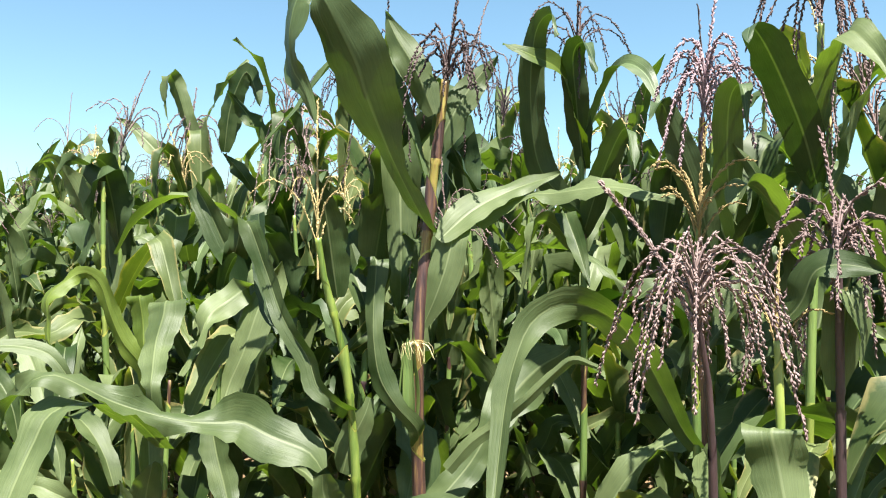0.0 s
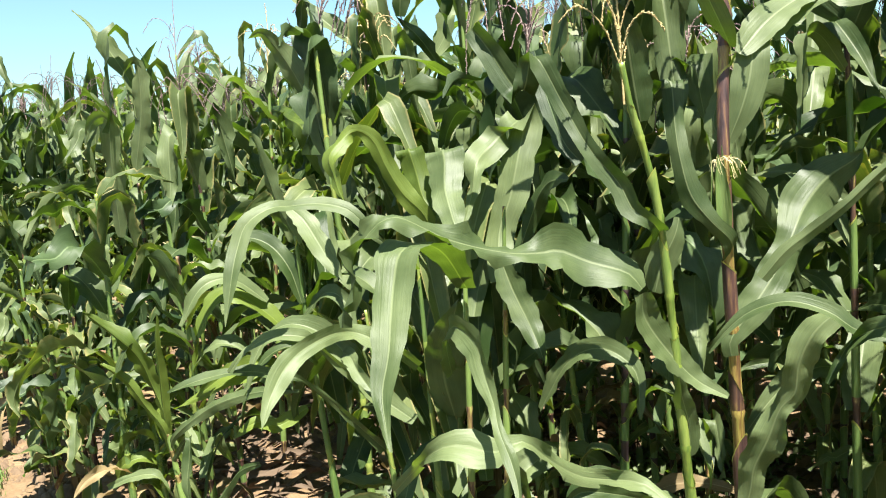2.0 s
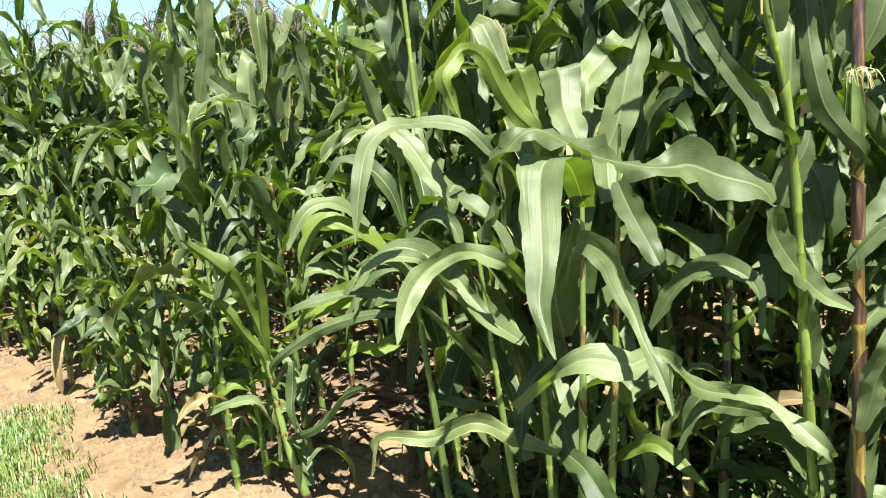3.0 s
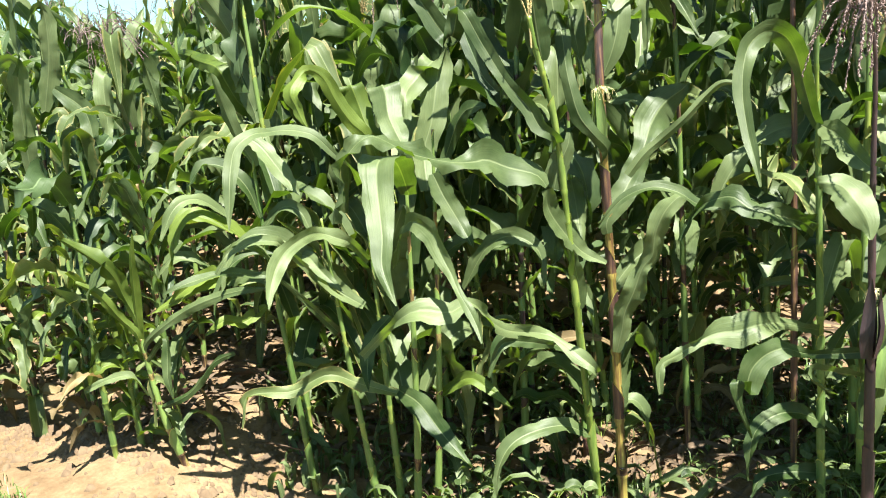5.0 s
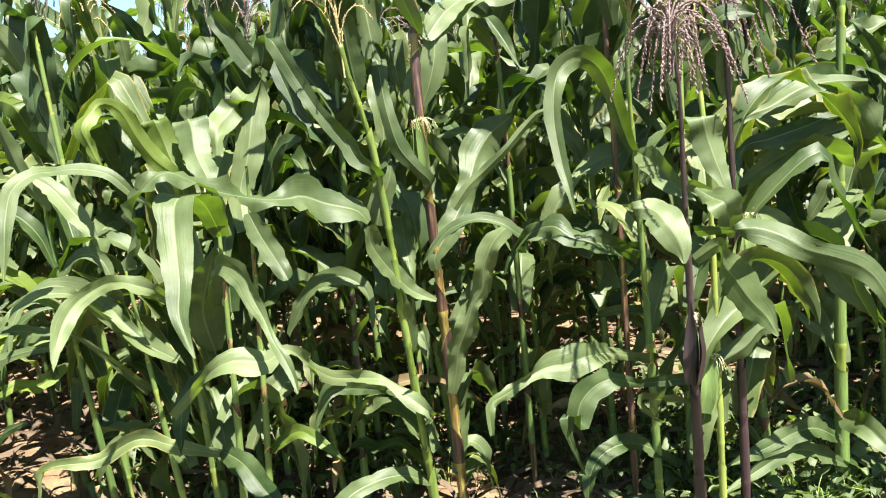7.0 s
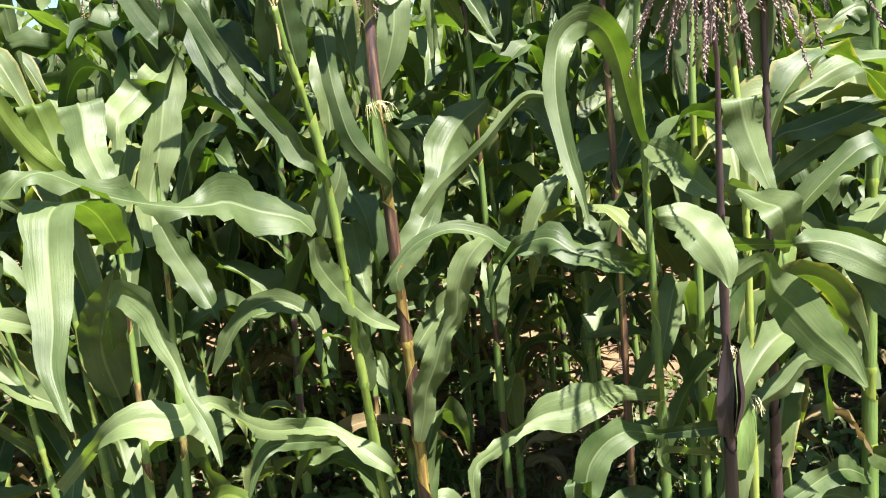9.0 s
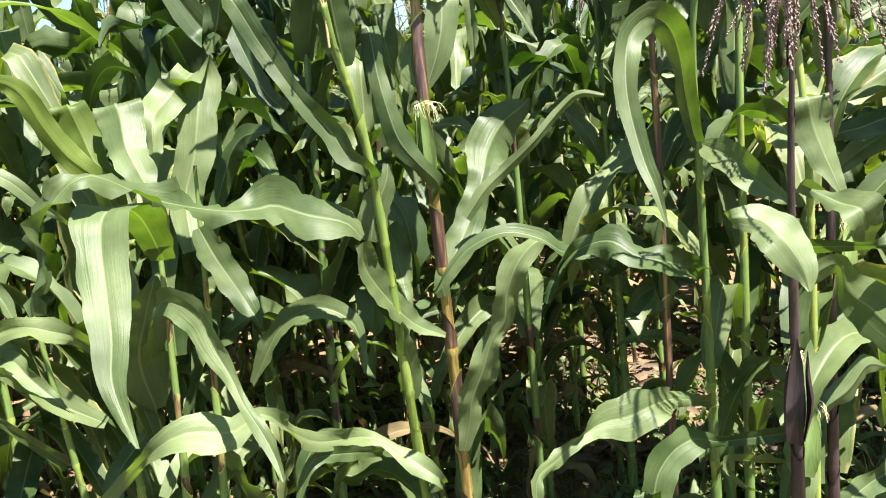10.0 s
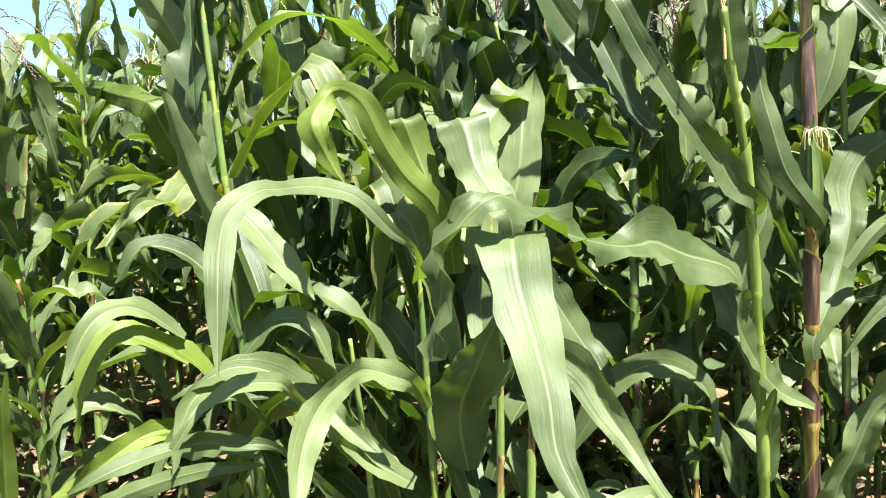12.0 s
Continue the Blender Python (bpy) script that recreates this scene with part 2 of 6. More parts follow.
def blade(pts, width, twist=(0,), fold=0.28, wave=0.10, seed=0, n=22, base=0.6, side=None, blunt=0.0, rim=True, widths=None, facing=None):
    """A maize blade along the handles pts, as a list of vertices, faces and uv pairs. twist: degrees about the midrib, from base to tip.
    fold: how far the halves rise from the midrib. wave: ripple of the margins. widths, facing: the blade's width and the way across it at each handle."""
    rng = random.Random(seed)
    line, length = smooth_line(pts, n)
    if side is None:
        run = line[-1] - line[0]
        run.z = 0
        if run.length < 0.03:
            run = line[n // 2] - line[0]
            run.z = 0
        side = Vector((0, 0, 1)).cross(run).normalized() if run.length > 1e-4 else Vector((1, 0, 0))
    side = Vector(side).normalized()
    ph1, ph2, freq = rng.random() * 6.3, rng.random() * 6.3, rng.uniform(2.0, 3.4) * length / 0.7
    ragged = []
    for _ in range(2):
        raw = [rng.uniform(0.7, 1.1) if rng.random() < 0.4 else rng.uniform(0.9, 1.05) for _ in range(n + 3)]
        ragged.append([(raw[k] + 2 * raw[k + 1] + raw[k + 2]) / 4 for k in range(n + 1)])
    cup = [rng.uniform(0.4, 1.7) for _ in range(5)]
    cols = ACROSS if rim else (-1.0, 0.0, 1.0)
    if widths:
        reach = [0.0]
        for p, q in zip(pts, pts[1:]):
            reach.append(reach[-1] + (Vector(q) - Vector(p)).length)
        reach = [r / reach[-1] for r in reach]
        at_s = np.linspace(0, 1, n + 1)
        wide = np.interp(at_s, reach, widths)
        wide[1:-1] = (wide[:-2] + 4 * wide[1:-1] + wide[2:]) / 6 * 1.06
        ways = np.stack([np.interp(at_s, reach, [f[c] for f in facing]) for c in range(3)], 1)
    verts, uvs, faces = [], [], []
    for i, p in enumerate(line):
        s = i / n
        if widths:
            side = Vector(ways[i])
        tan = (line[min(n, i + 1)] - line[max(0, i - 1)]).normalized()
        across = (side - tan * side.dot(tan))
        if across.length < 0.05:
            across = Vector((0, 0, 1)).cross(tan)
        across.normalize()
        side = across.copy()
        across = Matrix.Rotation(radians(along(twist, s)), 3, tan) @ across
        norm = across.cross(tan)
        if norm.length > 0:
            norm.normalize()
        grow = base + (1 - base) * min(1.0, s / 0.2) ** 0.75
        taper = 1.0 if s < 0.38 else max(blunt, 1 - ((s - 0.38) / 0.62) ** 2.3)
        half = (wide[i] * 0.5 if widths else width * 0.5 * grow * taper) + 0.0012
        for u in cols:
            a = abs(u)
            lift = fold * along(cup, s) * half * (a ** 1.3) - (0.05 * half if a < 0.1 else 0)
            rip = wave * width * a * a * min(1, s * 4) * (math.sin(6.283 * freq * s + (ph1 if u < 0 else ph2)) + 0.5 * math.sin(6.283 * freq * 2.3 * s + ph2 + u) + 0.35 * math.sin(6.283 * freq * 4.7 * s + ph1 - 2 * u))
            verts.append(p + across * (u * half * (ragged[u > 0][i] if a > 0.9 else 1)) - norm * (lift + rip))
            uvs.append((u * 0.5 + 0.5, s * length * 10))
    k = len(cols)
    for i in range(n):
        for j in range(k - 1):
            faces.append((i * k + j, i * k + j + 1, (i + 1) * k + j + 1, (i + 1) * k + j))
    return verts, faces, uvs


def sheet_mesh(name, data, mat):
    verts, faces, uvs = data
    me = bpy.data.meshes.new(name)
    me.from_pydata([tuple(v) for v in verts], [], faces)
    lay = me.uv_layers.new(name="UVMap")
    idx = np.empty(len(me.loops), dtype=np.int32)
    me.loops.foreach_get("vertex_index", idx)
    lay.data.foreach_set("uv", np.array(uvs, dtype=np.float32)[idx].ravel())
    me.polygons.foreach_set("use_smooth", [True] * len(faces))
    me.materials.append(mat)
    return me


def tube(verts, faces, mats, line, radii, mat, sides=8, cap=True):
    """Adds a tube along a line to the lists; mats takes a slot number a face."""
    start = len(verts)
    side = Vector((1, 0, 0))
    for i, (p, r) in enumerate(zip(line, radii)):
        tan = (line[min(len(line) - 1, i + 1)] - line[max(0, i - 1)]).normalized()
        side = side - tan * side.dot(tan)
        if side.length < 0.05:
            side = tan.orthogonal()
        side.normalize()
        up = tan.cross(side)
        for k in range(sides):
            a = 6.2832 * k / sides
            verts.append(p + (side * math.cos(a) + up * math.sin(a)) * r)
    for i in range(len(line) - 1):
        for k in range(sides):
            faces.append((start + i * sides + k, start + i * sides + (k + 1) % sides, start + (i + 1) * sides + (k + 1) % sides, start + (i + 1) * sides + k))
            mats.append(mat)
    if cap:
        faces.append(tuple(start + (len(line) - 1) * sides + k for k in range(sides)))
        mats.append(mat)


def solid_mesh(name, verts, faces, mats, materials):
    me = bpy.data.meshes.new(name)
    me.from_pydata([tuple(v) for v in verts], [], faces)
    for m in materials:
        me.materials.append(m)
    me.polygons.foreach_set("material_index", mats)
    me.polygons.foreach_set("use_smooth", [True] * len(faces))
    return me


def stalk_mesh(line_pts, r0, r1, joints, cane, seed=0, sides=9, wrap=None, cover=(0.62, 0.98)):
    """A jointed maize cane: internodes, swollen joints, and sheaths that wrap the upper part of each internode and end in a collar.
    joints: heights as fractions of the length."""
    rng = random.Random(seed)
    line, length = smooth_line(line_pts, 90)
    at = lambda s: line[min(89, int(s * 90))].lerp(line[min(90, int(s * 90) + 1)], s * 90 - int(s * 90)) if s < 1 else line[90]
    rad = lambda s: r0 + (r1 - r0) * s
    verts, faces, mats = [], [], []
    marks = [0.0] + list(joints) + [1.0]
    cs, cr = [], []
    for a, b in zip(marks, marks[1:]):
        for f, k in ((0.0, 1.28), (0.06, 1.02), (0.5, 0.95), (0.94, 1.0)):
            s = a + (b - a) * f
            cs.append(at(s))
            cr.append(rad(s) * k)
    cs.append(at(1.0))
    cr.append(rad(1.0))
    tube(verts, faces, mats, cs, cr, 0, sides)
    for a, b in zip(joints, marks[2:]):
        span = (b - a) * rng.uniform(*cover)
        ss = [a + span * f for f in (0.0, 0.12, 0.5, 0.86, 0.97, 1.0)]
        first = len(verts)
        tube(verts, faces, mats, [at(s) for s in ss[:5]], [rad(s) * k for s, k in zip(ss[:5], (1.08, 1.16, 1.2, 1.22, 1.26))], 1, sides, False)
        lip = len(verts)
        tube(verts, faces, mats, [at(s) for s in ss[4:]], [rad(ss[4]) * 1.27, rad(ss[5]) * 1.36], 2, sides, False)
        slant, phase = rng.uniform(0.6, 1.6) * rad(a) * 2, rng.random() * 6.28
        for k in list(range(first + 3 * sides, first + 5 * sides)) + list(range(lip, lip + 2 * sides)):
            verts[k].z += slant * math.cos(6.2832 * (k % sides) / sides + phase)
    return solid_mesh("stalk", verts, faces, mats, [cane, wrap or M_SHEATH, M_CANE_DARK if wrap is M_CANE_DARK else M_COLLAR])


def tassel_mesh(height, branches, spread, droop, mat, seed=0, fine=True, grain=1.0, spike=None):
    """A tassel: a central spike and side branches that arch over, all set with small spikelets."""
    rng = random.Random(seed)
    verts, faces, mats = [], [], []

    def spikelet(p, d, size):
        o = d.orthogonal().normalized()
        q = d.cross(o)
        w = size * 0.2
        s = len(verts)
        verts.extend([p, p + d * size * 0.5 + o * w, p + d * size * 0.5 - o * w * 0.5 + q * w * 0.87, p + d * size * 0.5 - o * w * 0.5 - q * w * 0.87, p + d * size])
        for f in ((0, 2, 1), (0, 3, 2), (0, 1, 3), (4, 1, 2), (4, 2, 3), (4, 3, 1)):
            faces.append(tuple(s + k for k in f))
            mats.append(0)

    def branch(pts, r, step):
        line, length = smooth_line(pts, 8)
        tube(verts, faces, mats, line, [r * (1 - 0.6 * i / 8) for i in range(9)], 0, 4, False)
        count = int(length / step)
        for k in range(count):
            s = 0.12 + 0.88 * k / max(1, count)
            i = min(7, int(s * 8))
            p = line[i].lerp(line[i + 1], s * 8 - i)
            t = (line[i + 1] - line[i]).normalized()
            o = Matrix.Rotation(rng.random() * 6.28, 3, t) @ t.orthogonal().normalized()
            spikelet(p, (t * 0.9 + o * 0.42).normalized(), rng.uniform(0.0065, 0.0095) * grain * (1 if fine else 1.35))
    step = 0.0036 if fine else 0.0085
    if spike:
        e = Vector(spike)
        branch([(0, 0, -0.05), (0, 0, 0), e * 0.45 + Vector((0, 0, 0.02)), e], 0.0032, step * 0.35)
    else:
        branch([(0, 0, -0.05), (0.004, 0, height * 0.4), (0.012, 0.006, height * 0.8), (0.02, 0.012, height)], 0.0032, step * 0.8)
    for b in range(branches):
        z = height * (0.03 + 0.36 * b / branches)
        a = b * 2.4 + rng.uniform(-0.4, 0.4)
        d = Vector((math.cos(a), math.sin(a), 0))
        ln = height * rng.uniform(0.62, 0.95)
        dr = droop * rng.uniform(0.5, 1.35)
        sp = spread * rng.uniform(0.45, 1.2)
        branch([Vector((0, 0, z)), d * ln * 0.22 * sp + Vector((0, 0, z + ln * 0.30)), d * ln * 0.55 * sp + Vector((0, 0, z + ln * (0.5 - 0.35 * dr))),
                d * ln * 0.82 * sp + Vector((0, 0, z + ln * (0.5 - 0.95 * dr)))], 0.002, step)
    return solid_mesh("tassel", verts, faces, mats, [mat])


def ear_mesh(length, radius, mat, seed=0):
    """A husked ear: a spindle of overlapping husk leaves with a ragged tip."""
    rng = random.Random(seed)
    verts, faces, mats = [], [], []
    line = [Vector((0, 0, length * k / 9)) for k in range(10)]
    prof = (0.45, 0.72, 0.92, 1.0, 1.0, 0.94, 0.82, 0.64, 0.42, 0.2)
    tube(verts, faces, mats, line, [radius * p for p in prof], 0, 10)
    for h in range(3):
        a = h * 2.1 + rng.random()
        d = Vector((math.cos(a), math.sin(a), 0))
        data = blade([d * radius * 0.7, d * radius * 1.06 + Vector((0, 0, length * 0.4)), d * radius * 0.8 + Vector((0, 0, length * 0.85)), d * radius * 1.0 + Vector((0, 0, length * rng.uniform(1.05, 1.3)))],
                     radius * 2.0, fold=-0.5, wave=0.03, seed=seed + h, n=8, base=0.8, side=Vector((-d.y, d.x, 0)))
        s = len(verts)
        verts.extend(data[0])
        for f in data[1]:
            faces.append(tuple(s + k for k in f))
            mats.append(0)
    return solid_mesh("ear", verts, faces, mats, [mat])


def silk_mesh(length, strands, seed=0):
    rng = random.Random(seed)
    verts, faces, mats = [], [], []
    for k in range(strands):
        a, o = rng.random() * 6.28, rng.uniform(0.3, 1.0)
        d = Vector((math.cos(a) + 0.6, math.sin(a) * 0.8, 0)) * length * o
        line, _ = smooth_line([(0, 0, 0), d * 0.25 + Vector((0, 0, length * 0.5)), d * 0.8 + Vector((rng.uniform(-.2, .2) * length, 0, length * rng.uniform(0.2, 0.6))), d * 1.1 + Vector((0, rng.uniform(-.2, .2) * length, -length * rng.uniform(0.0, 0.7)))], 6)
        tube(verts, faces, mats, line, [0.0005] * 7, 0, 3, False)
    return solid_mesh("silk", verts, faces, mats, [M_SILK])


def part(name, me, parent, label="", at=(0, 0, 0), turn=None):
    ob = new(name, me)
    ob.parent = parent
    ob.location = at
    if turn is not None:
        ob.rotation_euler = turn
    if label:
        ob["label"] = label
    return ob


def plant_root(x, y, label, group="maize plants in the field"):
    e = new("maize_plant")
    e.location = (x, y, ground_z(x, y) - 0.01)
    e.empty_display_size = 0.1
    return tagged(e, label, "maize plant", group)

# ---------------- the crop ----------------


def grown_leaf(h, az, length, form, rng):
    """Handles of a blade that leaves the cane at height h towards az."""
    forms = {
        "arch": ((0, 0), (0.10, 0.17), (0.30, 0.31), (0.56, 0.24), (0.74, -0.02), (0.80, -0.20)),
        "erect": ((0, 0), (0.06, 0.22), (0.15, 0.46), (0.27, 0.68), (0.42, 0.83)),
        "bent": ((0, 0), (0.09, 0.23), (0.21, 0.44), (0.33, 0.50), (0.41, 0.36), (0.46, 0.05)),
        "flat": ((0, 0), (0.14, 0.12), (0.38, 0.22), (0.64, 0.20), (0.88, 0.06)),
        "fold": ((0, 0), (0.07, 0.24), (0.15, 0.45), (0.21, 0.49), (0.26, 0.40), (0.30, 0.05), (0.33, -0.15)),
        "kink": ((0, 0), (0.12, 0.16), (0.30, 0.34), (0.38, 0.33), (0.42, 0.22), (0.55, 0.02), (0.62, -0.10)),
        "snake": ((0, 0), (0.12, 0.20), (0.28, 0.30), (0.44, 0.24), (0.60, 0.26), (0.78, 0.14)),
        "hang": ((0, 0), (0.10, 0.10), (0.22, 0.10), (0.33, -0.08), (0.39, -0.35), (0.42, -0.62)),
    }
    d, q = Vector((math.cos(az), math.sin(az), 0)), Vector((-math.sin(az), math.cos(az), 0))
    sway = rng.uniform(-0.22, 0.22)
    return [Vector((0, 0, h)) + d * (o * length * rng.uniform(0.92, 1.08)) + q * (sway * o * o * length) + Vector((0, 0, u * length)) for o, u in forms[form]]


def grown_plant(height, leaves, seed, tassel=None, cane=None, blade_mat=None, ear=False, lean=0.05, wide=0.086):
    """A whole plant at the origin: cane, blades, and perhaps a tassel and an ear."""
    rng = random.Random(seed)
    root = new("maize_plant")
    root.empty_display_size = 0.1
    lx, ly = rng.uniform(-lean, lean), rng.uniform(-lean, lean)
    top = Vector((lx * height, ly * height, height))
    leaves += 4
    joints = [0.07 + 0.86 * (k / leaves) ** 0.95 for k in range(leaves)]
    part("stalk", stalk_mesh([(0, 0, -0.03), top * 0.35 + Vector((lx, ly, 0)) * -0.1, top * 0.7, top], 0.0135, 0.0055, joints, cane or M_CANE, seed, 7), root)
    a0 = rng.random() * 6.28
    for k in range(leaves):
        s = 0.10 + 0.87 * (k / (leaves - 1)) ** 0.9
        az = a0 + math.pi * (k % 2) + rng.uniform(-0.7, 0.7)
        size = height / 2.2 * (0.6 if s < 0.38 and height > 1.3 else 1.0) * (0.62 + 0.42 * math.sin(math.pi * min(1, 0.12 + 0.8 * s))) * rng.uniform(0.82, 1.12)
        pool = ("hang", "arch", "kink", "snake", "flat") if s < 0.35 else (("arch", "kink", "snake", "arch", "flat", "bent") if s < 0.72 else ("erect", "kink", "fold", "arch", "snake"))
        form = rng.choice(pool)
        tw = rng.uniform(-70, 70)
        data = blade(grown_leaf(s * height, az, size * 0.72, form, rng), wide * rng.uniform(0.75, 1.12) * (0.78 if s > 0.88 else 0.5 if s < 0.38 and height > 1.3 else 1.12),
                     (0, tw * 0.4, tw, tw * rng.uniform(0.4, 2.5)), rng.uniform(0.15, 0.5), rng.uniform(0.12, 0.34), seed * 31 + k, 20)
        for v in data[0]:
            v += Vector((lx, ly, 0)) * (s * height)
        mat = blade_mat or (M_LEAF_DRY if k < 3 and rng.random() < 0.25 else M_LEAF_OLD if s < 0.3 or rng.random() < 0.22 else M_LEAF_DEEP_SHADED if rng.random() < 0.3 else M_LEAF)
        part("leaf", sheet_mesh("leaf", data, mat), root)
    if tassel:
        part("tassel", tassel, root, at=top, turn=(rng.uniform(-.25, .25), rng.uniform(-.25, .25), rng.random() * 6))
    if ear:
        z = height * rng.uniform(0.45, 0.55)
        e = part("ear", ear_mesh(0.2, 0.024, M_HUSK, seed), root, "green husked ear", at=(lx * z + 0.015, ly * z, z), turn=(0.15, 0.3, a0))
        part("silk", silk_mesh(0.05, 26, seed), e, "pale yellow silk", at=(0, 0, 0.19))
    return root


TASSELS = [tassel_mesh(0.30, 14, 1.0, 0.9, M_TASSEL, 1, False), tassel_mesh(0.33, 11, 0.7, 0.45, M_TASSEL, 2, False),
           tassel_mesh(0.28, 10, 0.8, 0.5, M_TASSEL_PALE, 3, False), tassel_mesh(0.30, 16, 1.0, 1.1, M_TASSEL, 4, False)]
NEAR_TASSELS = [tassel_mesh(0.27, 17, 0.9, 0.95, M_TASSEL, 5, True, 1.35), tassel_mesh(0.26, 19, 0.95, 1.2, M_TASSEL, 6, True, 1.35)]
KINDS = []
for k, (h, n, cane, tas, ear) in enumerate((
        (1.95, 12, M_CANE, 1, False), (2.1, 13, M_CANE_BROWN, 0, True), (1.85, 12, M_CANE_BROWN, 2, True), (2.05, 13, M_CANE_DARK, 3, False),
        (1.75, 11, M_CANE, None, True), (1.9, 12, M_CANE_BROWN, 2, False), (1.6, 11, M_CANE_BROWN, None, False), (2.0, 13, M_CANE, 1, True),
        (1.45, 10, M_CANE, None, False), (1.8, 12, M_CANE_PLUM, 0, False))):
    KINDS.append(grown_plant(h, n, 100 + k, TASSELS[tas] if tas is not None else None, cane, ear=ear))
LOW_KINDS = [grown_plant(h, n, 200 + k, None, M_CANE_BROWN if k < 3 else M_CANE, M_LEAF_YOUNG_BACKLIT if k == 3 else None, wide=0.055) for k, (h, n) in enumerate(((0.95, 8), (0.8, 7), (1.1, 9), (0.6, 6)))]
WORDS = {True: "tall green maize plant with a brown tassel, standing in dry soil", False: "green leafy maize plant without a tassel, standing in dry soil"}
for e in KINDS + LOW_KINDS:
    has = any(c.name.startswith("tassel") for c in e.children)
    tagged(e, WORDS[has], "maize plant", "maize plants in the field")

HEROES = []


def clear_of(x, y, r=0.2):
    return all((x - hx) ** 2 + (y - hy) ** 2 > (r if y > hy - 0.05 else 0.34) ** 2 for hx, hy in HEROES)

# ---------------- the near plants, one by one ----------------


def near_plant(x, y, label, cane, stalk, r0=0.014, r1=0.007, joints=(), seed=0, wrap=None, cover=(0.62, 0.98)):
    """A plant at (x, y) whose cane runs through the places in stalk."""
    root = plant_root(x, y, label)
    HEROES.append((x, y))
    o = root.location
    part("stalk", stalk_mesh([Vector((x, y, o.z - 0.02)) - o] + [Vector(p) - o for p in stalk], r0, r1, joints, cane, seed, 12, wrap, cover), root)
    return root


def near_leaf(root, pts, width, twist=(0,), fold=0.28, wave=0.10, seed=0, mat=None, side=None, blunt=0.0, base=0.38, label=""):
    """A blade through a few handles given in the place's metres."""
    o = root.location
    data = blade([Vector(p) - o for p in pts], width, twist, fold, wave, seed, 30, base, side, blunt)
    return part("leaf", sheet_mesh("leaf", data, mat or M_LEAF), root, label)


def shaped_leaf(root, pts, widths, facing, fold=0.15, wave=0.05, seed=0, mat=None, label=""):
    """A blade whose width and way across are given at each handle, in the place's metres."""
    o = root.location
    data = blade([Vector(p) - o for p in pts], max(widths), (0,), fold, wave, seed, 40, widths=widths, facing=facing)
    return part("leaf", sheet_mesh("leaf", data, mat or M_LEAF), root, label)


def near_tassel(root, place, me, turn=(0, 0, 0), label=""):
    return part("tassel", me, root, label, at=Vector(place) - root.location, turn=turn)


def near_ear(root, place, length, radius, mat, turn, silk=0.06, label="", silk_turn=(0, 0, 0)):
    e = part("ear", ear_mesh(length, radius, mat, len(HEROES)), root, label, at=Vector(place) - root.location, turn=turn)
    part("silk", silk_mesh(silk, 34, len(HEROES)), e, "pale yellow silk", at=(0, 0, length * 0.97), turn=silk_turn)
    return e


def leaf_out(root, n, z0, z1, facing, spread, seed, size=0.6, wide=0.085, mat=None, lean=(0, 0)):
    """Plain blades up a near plant's cane, thrown towards facing (radians from +x), give or take spread."""
    rng = random.Random(seed)
    for k in range(n):
        f = (k + 0.5) / n
        z = z0 + (z1 - z0) * f
        pool = ("hang", "arch", "kink", "snake") if f < 0.4 else ("arch", "kink", "snake", "fold", "erect")
        data = blade(grown_leaf(z, facing + rng.uniform(-spread, spread), size * rng.uniform(0.75, 1.15), rng.choice(pool), rng), wide * rng.uniform(0.7, 1.1),
                     (0, rng.uniform(-40, 40), rng.uniform(-60, 60)), rng.uniform(0.15, 0.45), rng.uniform(0.08, 0.2), seed * 13 + k, 18)
        for v in data[0]:
            v.x += lean[0] * z
            v.y += lean[1] * z
        part("leaf", sheet_mesh("leaf", data, mat or (M_LEAF_OLD if rng.random() < 0.3 else M_LEAF)), root)


a = near_plant(-0.08, 3.02, "tall maize plant with a purple-brown cane and purple tassel", M_CANE_GOLD, [(-0.08, 3.02, 0.63), (-0.09, 2.98, 1.27), (-0.09, 2.98, 1.48), (-0.08, 3.01, 1.72), (-0.05, 3.02, 2.02)], 0.0165, 0.010, (0.07, 0.17, 0.29, 0.42, 0.52, 0.62, 0.71, 0.83, 0.91), 1, M_CANE_PLUM, (0.3, 0.85))
near_leaf(a, [(-0.05, 2.99, 1.66), (0.01, 3.05, 1.73), (0.08, 3.12, 1.78), (0.19, 3.15, 1.82)], 0.075, twist=(55, 50, 30), fold=0.2, seed=22)
near_leaf(a, [(-0.07, 3.00, 1.94), (-0.11, 2.99, 2.04), (-0.16, 2.99, 2.12), (-0.19, 3.00, 2.18)], 0.070, twist=(10,), side=(1, 0, 0.3), fold=0.3, seed=8)
near_leaf(a, [(-0.07, 3.02, 1.86), (-0.04, 3.04, 1.94), (0.00, 3.07, 2.02), (0.05, 3.10, 2.09)], 0.075, twist=(10,), side=(1, 0, -0.5), fold=0.2, seed=9)
near_tassel(a, (-0.05, 3.02, 1.98), NEAR_TASSELS[0], (0.05, 0.05, 0.4), "purple flowering tassel")
near_ear(a, (-0.1, 2.965, 1.25), 0.17, 0.012, M_HUSK, (0.05, -0.04, 0.3), 0.04, "slim green-husked ear pressed to the cane")
b = near_plant(-0.16, 3.06, "slender maize plant with a yellow-green cane and straw tassel", M_CANE_BRIGHT, [(-0.20, 2.97, 0.74), (-0.23, 2.93, 1.31), (-0.28, 2.89, 1.58), (-0.29, 2.88, 1.66)], 0.0135, 0.0075, (0.09, 0.22, 0.34, 0.46, 0.58, 0.68, 0.79, 0.9), 2, M_CANE, (0.35, 0.75))
